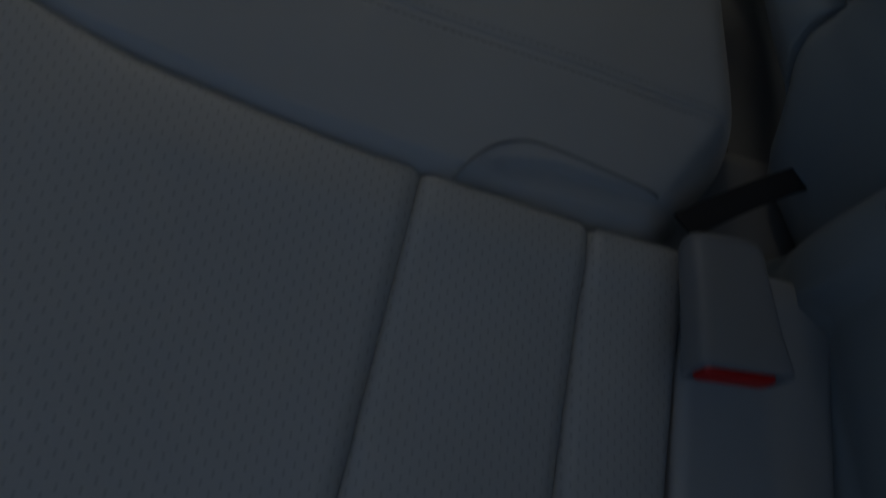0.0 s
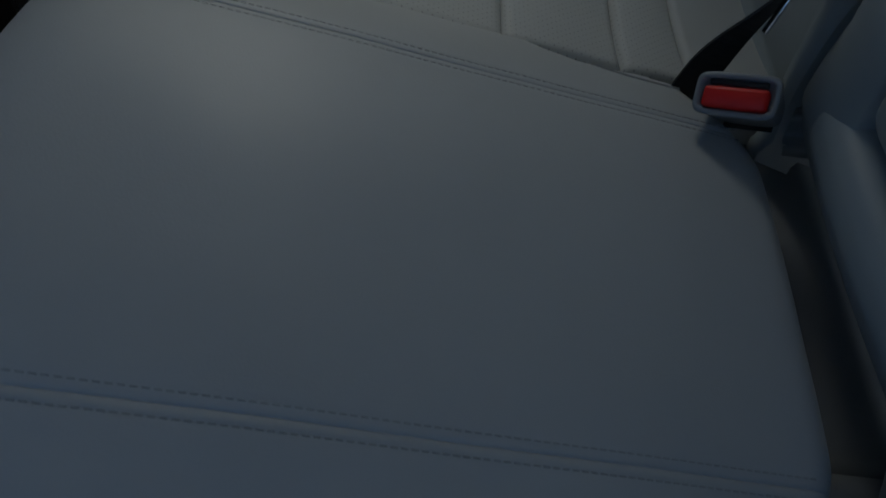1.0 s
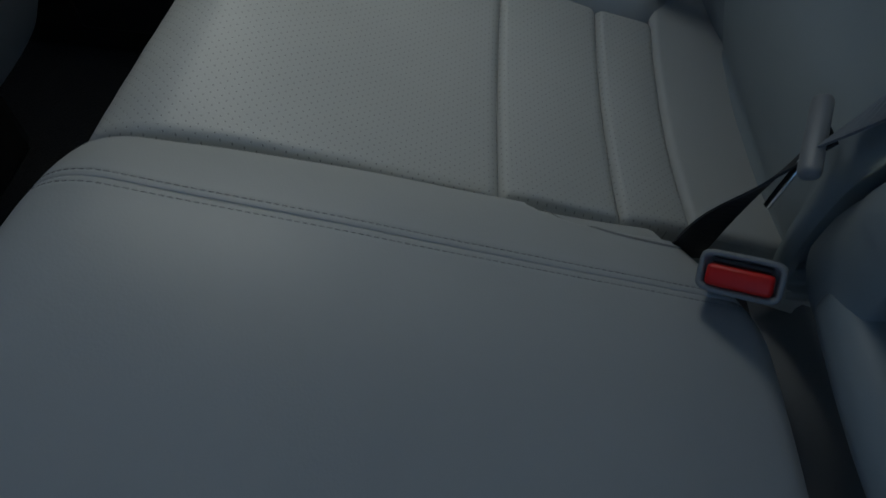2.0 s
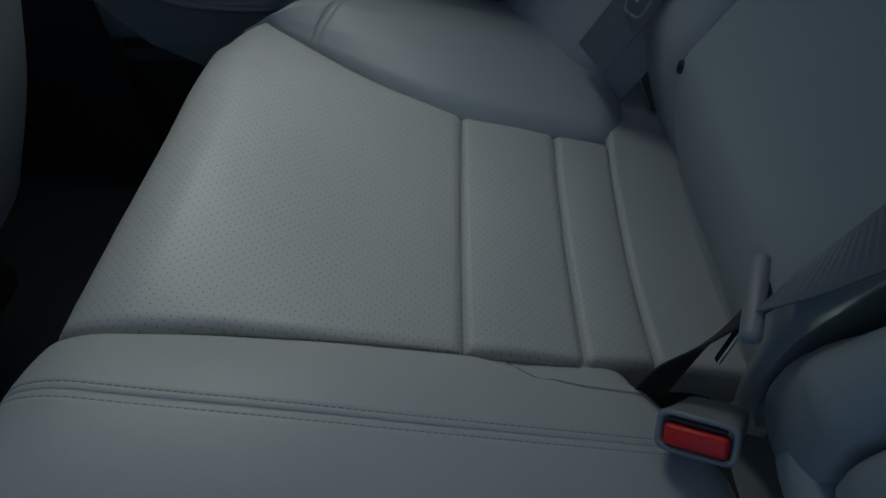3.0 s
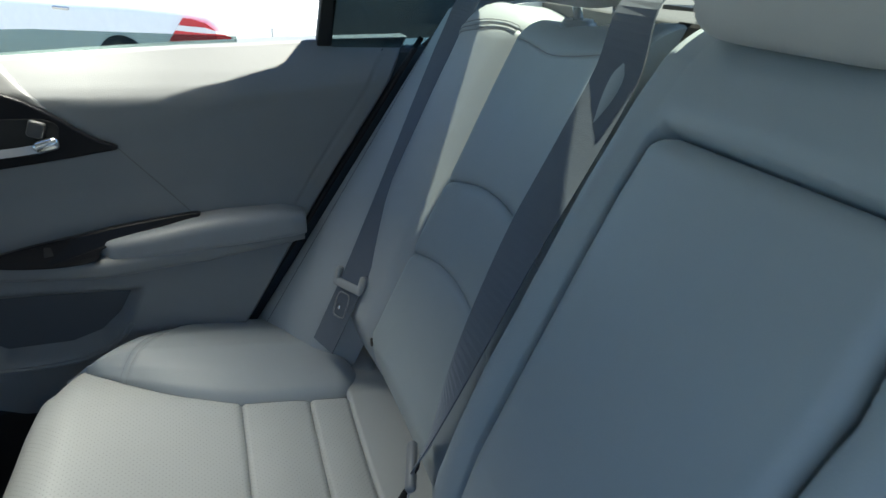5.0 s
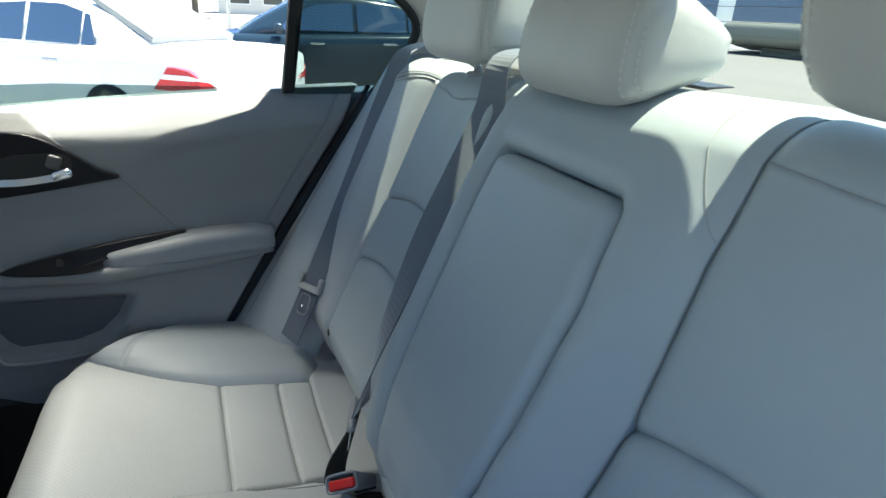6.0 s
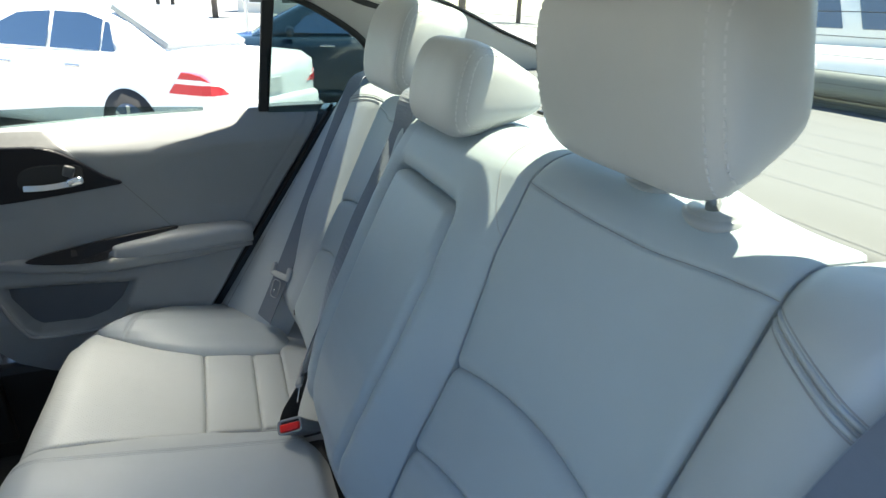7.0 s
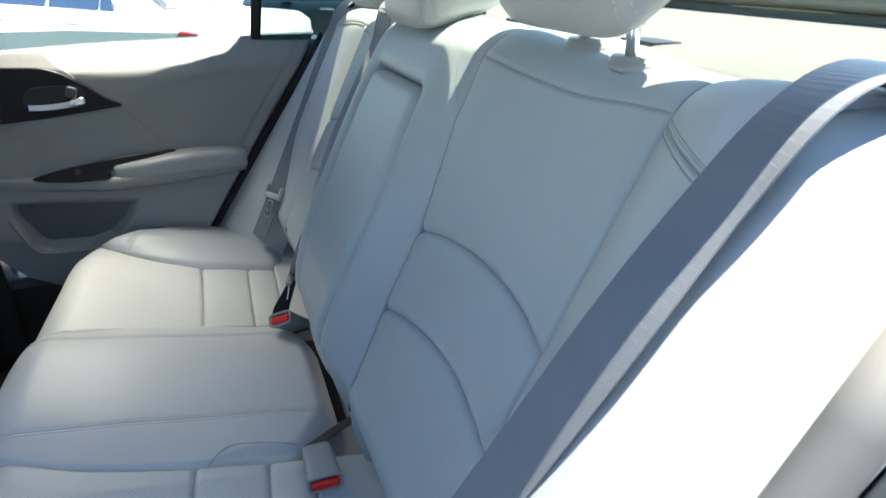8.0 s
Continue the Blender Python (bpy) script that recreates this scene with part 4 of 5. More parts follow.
POCKET = [(0.585, 0.640), (0.45, 0.634), (0.309, 0.624), (0.338, 0.562), (0.374, 0.524), (0.43, 0.507), (0.53, 0.509), (0.558, 0.531), (0.587, 0.598)]


def within(points, y, z):
    hit = False
    for (ay, az), (by, bz) in zip(points, points[1:] + points[:1]):
        if (az > z) != (bz > z) and y < (by - ay) * (z - az) / (bz - az) + ay:
            hit = not hit
    return hit


def door_x(y, z):
    x = along([(0.3, 0.700), (0.45, 0.672), (0.55, 0.668), (0.64, 0.682), (0.70, 0.694), (0.78, 0.702), (0.88, 0.700), (0.905, 0.700), (0.918, 0.7025), (0.93, 0.708), (0.95, 0.721), (0.97, 0.7355), (0.99, 0.750)], z)
    zc = along(CREASE, y)
    if y < 0.33:
        x -= 0.006 * step(zc - 0.010, zc + 0.012, z) * step(0.36, 0.15, y)
    lip = polyline_gap(POCKET + POCKET[:1], y, z) if 0.5 < z < 0.68 else 9.0
    if within(POCKET, y, z):
        x += 0.034 * step(0.0, 0.03, lip)
    return x


def door_face(u, v):
    z = lerp(0.34, 1.0, v)
    y = lerp(door_rear(min(z, 0.995)), 0.98, u ** 1.25)
    z = lerp(0.34, belt_line(y), v)
    y = lerp(door_rear(z), 0.98, u ** 1.25)
    z = max(z, along([(0.2, 0.40), (0.45, 0.40), (0.52, 0.415), (0.58, 0.45), (0.64, 0.52), (0.68, 0.62), (0.72, 0.72)], y)) if z < 0.75 else z
    x = door_x(y, z)
    x += 0.0035 * max(0.0, 1 - abs((y - door_rear(z)) - 0.036) / 0.003) * step(0.70, 0.74, z)
    x += 0.010 * step(0.02, 0.0, u)
    return Vector((x, y, z))


door = thing("door_1", (0.72, 0.3, 0.34), "grey car door with armrest and half-lowered glass", "car door", kind="structure")
part("door_panel", grid(door_face, 170, 140, (0.05, 0, 0), flip=True), M_DOORCLOTH, door)
bezel = smooth_loop([(0.69, 0.75, 0.940), (0.69, 0.62, 0.938), (0.69, 0.525, 0.934), (0.69, 0.450, 0.930), (0.69, 0.398, 0.905), (0.69, 0.345, 0.864), (0.69, 0.314, 0.847), (0.69, 0.345, 0.840), (0.69, 0.442, 0.827), (0.69, 0.546, 0.816), (0.69, 0.65, 0.812), (0.69, 0.75, 0.82)], 5)
seam = [Vector((door_x(y, z) - 0.0004, y, z)) for y, z in [(lerp(0.318, 0.229, k / 20), lerp(0.848, 0.737, k / 20)) for k in range(21)]]
part("panel_seam", strap(seam, [Vector((0, 0.75, -0.6))] * 21, 0.0016, 0.0006), M_SEAL, door, "fine dark seam in the door trim")
pocket_edge = smooth_loop([(0.0, y, z) for y, z in POCKET], 6)
pocket_face = [(0.697, lerp(0.45, q.y, 0.97), lerp(0.575, q.z, 0.95)) for q in pocket_edge]
part("map_pocket", solid(prism(pocket_face, (0.02, 0, 0), 0.003)), M_POCKET, door, "darker grey map pocket")
lip = [Vector((door_x(q.y, q.z) - 0.001, q.y, q.z)) for q in smooth_loop([(0.0, y, z) for y, z in POCKET[3:]], 6, False)]
part("pocket_lip", tube([Vector((min(0.690, p.x), p.y, p.z)) for p in lip], 0.004), M_DOORCLOTH, door, "rounded lip of the map pocket")
part("handle_bezel", solid(prism(bezel, (0.016, 0, 0), 0.003)), M_BEZEL, door, "dark glossy trim round the inner handle")
def shoulder(u, v):
    """The trim above the handle: u runs forward from the slanting seam, v from the bezel to the sill."""
    z = lerp(along([(0.30, 0.850), (0.345, 0.866), (0.398, 0.907), (0.45, 0.931), (0.8, 0.941)], lerp(0.398, 0.80, u)) - 0.004, belt_line(0.5) - 0.004, v)
    y = lerp(lerp(0.392, 0.440, v), 0.80, u)
    return Vector((door_x(y, z) - 0.0035 + 0.003 * step(0.012, 0.0, u), y, min(z, belt_line(y) - 0.003)))
part("shoulder_trim", grid(shoulder, 40, 24, (0.012, 0, 0), flip=True), M_GREYTRIM, door, "brushed grey trim below the window")
cup = []
for a in range(28):
    q = 2 * math.pi * a / 28
    cup.append((0.6885, 0.444 + 0.060 * math.copysign(abs(math.cos(q)) ** 0.6, math.cos(q)) - 0.010 * math.sin(q), 0.868 + 0.027 * math.copysign(abs(math.sin(q)) ** 0.7, math.sin(q))))
part("handle_cup", solid(prism(cup, (0.004, 0, 0), 0.001)), M_RUBBER, door, "black handle recess")
lever = [(0.681, 0.494, 0.850), (0.675, 0.46, 0.851), (0.673, 0.43, 0.854), (0.674, 0.402, 0.858)]
part("door_handle", strap(smooth_loop(lever, 5, False), smooth_loop([(0.25, 0.1, 1)] * 4, 5, False), 0.0115, 0.006), M_SATIN, door, "satin chrome inner door handle")
part("handle_end", solid(moved(box((0.018, 0.036, 0.018), 0.0085, 5), Matrix.Translation((0.677, 0.399, 0.860)) @ pose(0, 0, 0, -14)), True), M_CHROME, door)
part("lock_lever", solid(moved(box((0.010, 0.022, 0.024), 0.0048, 5), Matrix.Translation((0.683, 0.408, 0.881)) @ pose(0, 0, 0, 20)), True), M_SATINTRIM, door, "dark grey lock lever")


def rest_pad(u, v):
    """The padded grip: v runs along it, u round its section."""
    y = lerp(0.052, 0.366, v)
    top = along([(0.05, 0.726), (0.09, 0.736), (0.18, 0.736), (0.23, 0.732), (0.27, 0.725), (0.31, 0.719), (0.35, 0.713), (0.366, 0.704)], y)
    low = along([(0.05, 0.688), (0.1, 0.685), (0.2, 0.680), (0.30, 0.675), (0.366, 0.674)], y)
    deep = along([(0.05, 0.030), (0.075, 0.040), (0.22, 0.046), (0.30, 0.043), (0.345, 0.038), (0.366, 0.022)], y)
    c = Vector((0.694, y, (top + low) / 2))
    q = lerp(math.pi / 2, -math.pi / 2, u)
    return c + Vector((-deep * abs(math.cos(q)) ** 0.5, 0, (top - low) / 2 * math.copysign(abs(math.sin(q)) ** 0.6, math.sin(q))))
part("armrest", grid(rest_pad, 24, 60, (0.02, 0, 0)), M_REST_GAPSHADE, door, "padded grey armrest")


def rest_base(u, v):
    y = lerp(0.055, 0.62, v)
    low = along([(0.05, 0.675), (0.2, 0.662), (0.36, 0.650), (0.52, 0.660), (0.62, 0.675)], y)
    top = along([(0.05, 0.700), (0.36, 0.690), (0.52, 0.692), (0.62, 0.69)], y)
    deep = along([(0.05, 0.022), (0.2, 0.040), (0.36, 0.044), (0.5, 0.026), (0.62, 0.0)], y)
    q = lerp(math.pi / 2, -math.pi / 2, u)
    return Vector((0.692, y, (top + low) / 2)) + Vector((-deep * abs(math.cos(q)) ** 0.6, 0, (top - low) / 2 * math.copysign(abs(math.sin(q)) ** 0.7, math.sin(q))))
part("armrest_base", grid(rest_base, 20, 60, (0.02, 0, 0)), M_DOORCLOTH, door)
switch = smooth_loop([(0, 0.522, 0.690), (0, 0.50, 0.700), (0, 0.434, 0.714), (0, 0.345, 0.728), (0, 0.24, 0.738), (0, 0.214, 0.737), (0, 0.235, 0.725), (0, 0.30, 0.715), (0, 0.356, 0.702), (0, 0.365, 0.688), (0, 0.42, 0.683), (0, 0.48, 0.684)], 4)
switch = [Vector((0.652 + 0.9 * (p.z - 0.690) * 0.7 + max(0, p.y - 0.40) * 0.15, p.y, p.z)) for p in switch]
panel = part("switch_panel", solid(prism(switch, (0.02, 0, -0.004), 0.002)), M_BEZEL, door, "black window switch panel")
part("window_switch", solid(moved(box((0.016, 0.026, 0.005), 0.002), Matrix.Translation((0.667, 0.420, 0.703)) @ pose(0, 0, 0, 0, -55, 0)), True), M_DARK, door)

part("pane", solid(prism([(0.752, 0.13, 0.97), (0.752, 0.98, 0.91), (0.750, 0.98, 0.985), (0.750, 0.60, 0.998), (0.750, 0.40, 1.004), (0.750, 0.13, 0.996)], (0.004, 0, 0))), M_GLASS, door, "green-tinted lowered window glass").visible_shadow = False
part("division_bar", solid(prism([(0.742, 0.010, 0.975), (0.742, -0.014, 0.975), (0.645, -0.036, 1.25), (0.645, -0.010, 1.25)], (0.02, 0, 0), 0.003)), M_RUBBER, door, "black upright window bar")
window_edge = [Vector((p.x + 0.004, p.y + 0.004, p.z)) for p in side_edge]
part("window_seal", tube(window_edge, 0.009), M_RUBBER, door, "black window seal")
def frame_band(u, v):
    y = lerp(-0.30, 0.98, v)
    out = along([(-0.06, 0.735), (-0.03, 0.703), (0.05, 0.687), (0.13, 0.678), (0.19, 0.680), (0.26, 0.682), (0.98, 0.682)], y)
    drop = 0.030 * step(-0.05, -0.25, y)
    return Vector((lerp(0.60, out, u), y, rail(y) + lerp(0.024, 0.004, u) - drop))
part("window_frame", grid(frame_band, 6, 120, (0, 0, 0.012), flip=True), M_RUBBER, door, "dark upper window frame")
quarter_pane = [Vector((p.x + 0.012, p.y, p.z)) for p in side_edge] + [Vector((0.715, -0.01, 0.985)), Vector((0.665, -0.02, 1.25))]
part("quarter_pane", solid(prism(quarter_pane, (0.003, 0, 0))), M_GLASS, door).visible_shadow = False
gap_path = [Vector((0.720, door_rear(z) - 0.012, z)) for z in np.linspace(0.36, 1.0, 20)]
part("rear_seal", tube(gap_path, 0.0050), M_RUBBER, door, "black rubber door seal")

# ---- front passenger seat ----
front_seat = thing("front_seat", (0.36, 0.9, 0.22), "grey front passenger seat seen from behind", "car seat")
def seat_rear(u, v):
    a = 2 * math.pi * u
    z = lerp(0.46, 1.12, v)
    w = 0.225 * (1 - 0.25 * step(0.75, 1.0, v)) * (0.90 + 0.1 * step(0.0, 0.15, v))
    y = 0.670 - 0.28 * (z - 0.46)
    end = math.sin(math.pi * min(1, 0.12 + v * 0.86)) ** 0.25
    return Vector((0.285 + w * end * math.copysign(abs(math.cos(a)) ** 0.55, math.cos(a)), y + 0.075 * end * math.copysign(abs(math.sin(a)) ** 0.7, math.sin(a)), z))
part("backrest", grid(seat_rear, 60, 40, None), M_TRIM, front_seat)
part("cushion", solid(moved(box((0.46, 0.50, 0.16), 0.05, 4), Matrix.Translation((0.285, 1.0, 0.42))), True), M_SHADED_LEATHER, front_seat)
part("seat_mount", solid(moved(box((0.40, 0.46, 0.16), 0.02), Matrix.Translation((0.285, 1.0, 0.27)))), M_DARK, front_seat)

# ---- the lot outside ----
M_WHITE = plain("white_paint", (0.80, 0.80, 0.79), 0.25)
M_NAVY = plain("dark_blue_paint", (0.012, 0.028, 0.045), 0.15)
# dark car glass; the blue of the mirrored sky is put into its base colour
M_SKYTINT = plain("sky_blue_tinted_glass", (0.02, 0.05, 0.10), 0.03)
# rear glass whose grey base stands in for pale sky mirrored in it
M_SKYPALE_GLASS = plain("glass_with_pale_sky_colour", (0.20, 0.22, 0.23), 0.05)
M_LAMP = plain("red_lamp", (0.55, 0.02, 0.03), 0.15)
M_LAMPWHITE = plain("pale_lamp", (0.8, 0.75, 0.72), 0.15)
M_TYRE = plain("tyre", (0.02, 0.02, 0.02), 0.8)
M_RIM = plain("alloy", (0.5, 0.5, 0.51), 0.25, 1.0)
M_RIMDARK = plain("shaded_alloy", (0.22, 0.22, 0.23), 0.4, 0.6)
M_SKYTINT.node_tree.nodes["Principled BSDF"].inputs["IOR"].default_value = 2.2
M_PLATE = plain("plate", (0.6, 0.6, 0.58), 0.5)


def car_body(rings):
    """A skin over half rings of points, mirrored, along a car."""
    verts, faces, n = [], [], len(rings[0])
    full = []
    for ring in rings:
        loop = [(x, y, z) for x, y, z in ring] + [(x, -y, z) for x, y, z in reversed(ring)]
        full.append(len(verts))
        verts += loop
    m = 2 * n
    for a, b in zip(full, full[1:]):
        for k in range(m):
            faces.append((a + k, a + (k + 1) % m, b + (k + 1) % m, b + k))
    faces += [tuple(range(m - 1, -1, -1)), tuple(full[-1] + k for k in range(m))]
    return faces, verts


def skin(rings):
    faces, verts = car_body(rings)
    me = mesh_of(verts, faces)
    return me


def turned(me, m):
    me.transform(m)
    return me


def wheel(parent, m, x, y, r=0.33):
    side = math.copysign(1, y)
    tyre = bmesh.new()
    bmesh.ops.create_cone(tyre, cap_ends=True, segments=40, radius1=r, radius2=r, depth=0.22)
    bmesh.ops.bevel(tyre, geom=[e for e in tyre.edges if len(e.link_faces) == 2 and e.calc_face_angle(0) > 1], offset=0.03, segments=3, affect="EDGES")
    place = m @ Matrix.Translation((x, y - side * 0.11, r)) @ pose(0, 0, 0, 90)
    ob = part("wheel", solid(moved(tyre, place), True), M_TYRE, parent, "black tyre on a silver alloy rim")
    rim = bmesh.new()
    bmesh.ops.create_cone(rim, cap_ends=True, segments=32, radius1=r * 0.68, radius2=r * 0.68, depth=0.01)
    part("rim", solid(moved(rim, m @ Matrix.Translation((x, y + side * 0.004, r)) @ pose(0, 0, 0, 90)), True), M_RIMDARK, ob)
    for k in range(7):
        spoke = moved(box((0.05, 0.016, r * 0.62), 0.006), m @ Matrix.Translation((x, y + side * 0.008, r)) @ pose(0, 0, 0, 0, k * 360 / 7, 0) @ Matrix.Translation((0, 0, r * 0.33)))
        part("spoke", solid(spoke), M_RIM, ob)


def sedan(m, paint, label, lamps=True):
    """A saloon with its tail at the pose m and its nose along x."""
    ob = thing("sedan", m.translation, label, "car")
    L, W = 4.95, 0.915
    rings = []
    for x, w, top, low in ((0.0, 0.80, 0.80, 0.42), (0.03, 0.86, 0.98, 0.30), (0.12, 0.89, 1.02, 0.26), (0.5, W, 1.03, 0.24), (1.0, W, 1.03, 0.24), (1.6, W, 1.01, 0.22), (2.4, W, 0.99, 0.22), (3.2, W, 0.97, 0.22), (3.8, 0.91, 0.96, 0.22), (4.4, 0.88, 0.88, 0.22), (4.8, 0.78, 0.74, 0.25), (4.95, 0.6, 0.62, 0.32)):
        ring = []
        for k in range(13):
            q = k / 12
            z = lerp(low, top, min(1, q * 1.25))
            bulge = w * (1 - 0.10 * (1 - min(1, q * 3)) ** 2)
            y = bulge if q < 0.72 else bulge * max(0.0, math.cos((q - 0.72) / 0.28 * math.pi / 2)) ** 0.7
            z += 0.03 * (1 - (y / w) ** 2) if q > 0.72 else 0
            ring.append((x, max(0.0, y), z))
        rings.append(ring)
    part("body", turned(skin(rings), m), paint, ob)
    house = []
    for x, w, z in ((0.72, 0.70, 1.02), (0.95, 0.70, 1.14), (1.25, 0.665, 1.30), (1.6, 0.64, 1.42), (2.1, 0.62, 1.475), (2.7, 0.62, 1.47), (3.05, 0.635, 1.38), (3.4, 0.67, 1.20), (3.75, 0.70, 0.99)):
        base = 0.80
        ring = [(x, base, 0.96), (x, lerp(base, w, 0.5), lerp(0.96, z, 0.5)), (x, w, z - 0.05), (x, w - 0.05, z - 0.01), (x, w * 0.5, z + 0.015), (x, 0.0, z + 0.02)]
        house.append(ring)
    part("roof", turned(skin(house), m), paint, ob)
    for s in (-1, 1):
        for name, outline in (("rear_quarter_window", [(1.28, 1.03), (1.46, 1.03), (1.46, 1.31), (1.40, 1.30)]), ("rear_window_side", [(1.49, 1.03), (2.18, 1.03), (2.18, 1.39), (1.75, 1.385), (1.49, 1.325)]), ("front_window_side", [(2.24, 1.03), (3.25, 1.03), (3.02, 1.24), (2.72, 1.36), (2.24, 1.39)])):
            pts = [m @ Vector((x, s * (lerp(0.80, 0.625, min(1, (z - 0.96) / 0.46)) + 0.012), z)) for x, z in outline]
            bm = prism(pts, m.to_3x3() @ Vector((0, s * 0.006, 0)))
            part(name, solid(bm), M_SKYTINT, ob, "dark reflecting glass with the sky's blue put into its colour")
        part("door_handle", solid(moved(box((0.20, 0.03, 0.03), 0.01), m @ Matrix.Translation((1.75, s * 0.915, 0.88)))), M_RIM, ob)
        part("door_handle", solid(moved(box((0.20, 0.03, 0.03), 0.01), m @ Matrix.Translation((2.75, s * 0.915, 0.87)))), M_RIM, ob)
        part("mirror", solid(moved(box((0.12, 0.22, 0.14), 0.05, 3), m @ Matrix.Translation((3.25, s * 0.95, 1.05))), True), paint, ob)
        for x in (1.07, 3.95):
            arch = bmesh.new()
            bmesh.ops.create_cone(arch, cap_ends=True, segments=36, radius1=0.36, radius2=0.36, depth=0.06)
            part("wheel_arch", solid(moved(arch, m @ Matrix.Translation((x, s * 0.895, 0.34)) @ pose(0, 0, 0, 90)), True), M_TYRE, ob)
            wheel(ob, m, x, s * 0.92)
        if lamps:
            # the lamp wraps round the corner, with a pale band through its middle
            def ridge(x):
                """The lamp's upper edge falls towards the tail."""
                return along([(0.0, 0.30), (0.012, 0.42), (0.05, 0.62), (0.12, 0.88), (0.25, 1.0), (0.6, 1.0)], x)

            def lamp_piece(low, high, out):
                ring = lambda k: [(lerp(0.52, 0.34, k), 0.905), (0.25, 0.905), (0.12, 0.895), (0.045, 0.86), (0.012, 0.78), (0.0, lerp(0.66, 0.74, k))]
                verts, faces = [], []
                for k in (low, high):
                    for x, y in ring(k):
                        z = lerp(0.70, 0.90, min(k, ridge(x)))
                        verts += [m @ Vector((x - out * 0.4, s * (y + out), z)), m @ Vector((x + 0.05, s * (y - 0.03), z))]
                n = 12
                for a in range(0, n - 2, 2):
                    faces += [(a, a + 2, a + 2 + n, a + n), (a + 1, a + n + 1, a + n + 3, a + 3), (a, a + 1, a + 3, a + 2), (a + n, a + n + 2, a + n + 3, a + n + 1)]
                faces += [(0, n, n + 1, 1), (n - 2, n - 1, 2 * n - 1, 2 * n - 2)]
                bm = bmesh.new()
                vs = [bm.verts.new(p) for p in verts]
                for q in faces:
                    bm.faces.new([vs[i] for i in q])
                bmesh.ops.recalc_face_normals(bm, faces=bm.faces)
                return solid(bm)
            lamp = part("tail_lamp", lamp_piece(0.0, 1.0, 0.030), M_LAMP, ob, "red tail lamp with a pale band")
            part("pale_band", lamp_piece(0.48, 0.70, 0.034), M_LAMPWHITE, lamp)
    rear_glass = [m @ Vector(p) for p in ((0.78, 0.60, 1.075), (0.78, -0.60, 1.075), (1.52, -0.54, 1.425), (1.52, 0.54, 1.425))]
    part("rear_window", solid(prism(rear_glass, m.to_3x3() @ Vector((-0.022, 0, 0.048)))), M_SKYPALE_GLASS if paint is M_WHITE else M_SKYTINT, ob)
    part("number_plate", solid(moved(box((0.02, 0.34, 0.15), 0.004), m @ Matrix.Translation((-0.01, 0, 0.72)))), M_PLATE, ob, "pale blank number plate")
    part("rear_bumper", solid(moved(box((0.16, 1.76, 0.24), 0.06, 3), m @ Matrix.Translation((0.03, 0, 0.48))), True), paint, ob)
    return ob


def heading(x, y, degrees):
    """A pose on the ground, x ahead, turned from east to north."""
    return pose(x, y, GROUND, 0, 0, degrees)


sedan(heading(5.25, -0.51, 47.7) @ Matrix.Scale(0.88, 4), M_WHITE, "white saloon parked beside the car in full sun")
sedan(heading(8.15, -4.2, 84) @ Matrix.Scale(0.95, 4), M_NAVY, "dark blue saloon parked behind the white saloon")


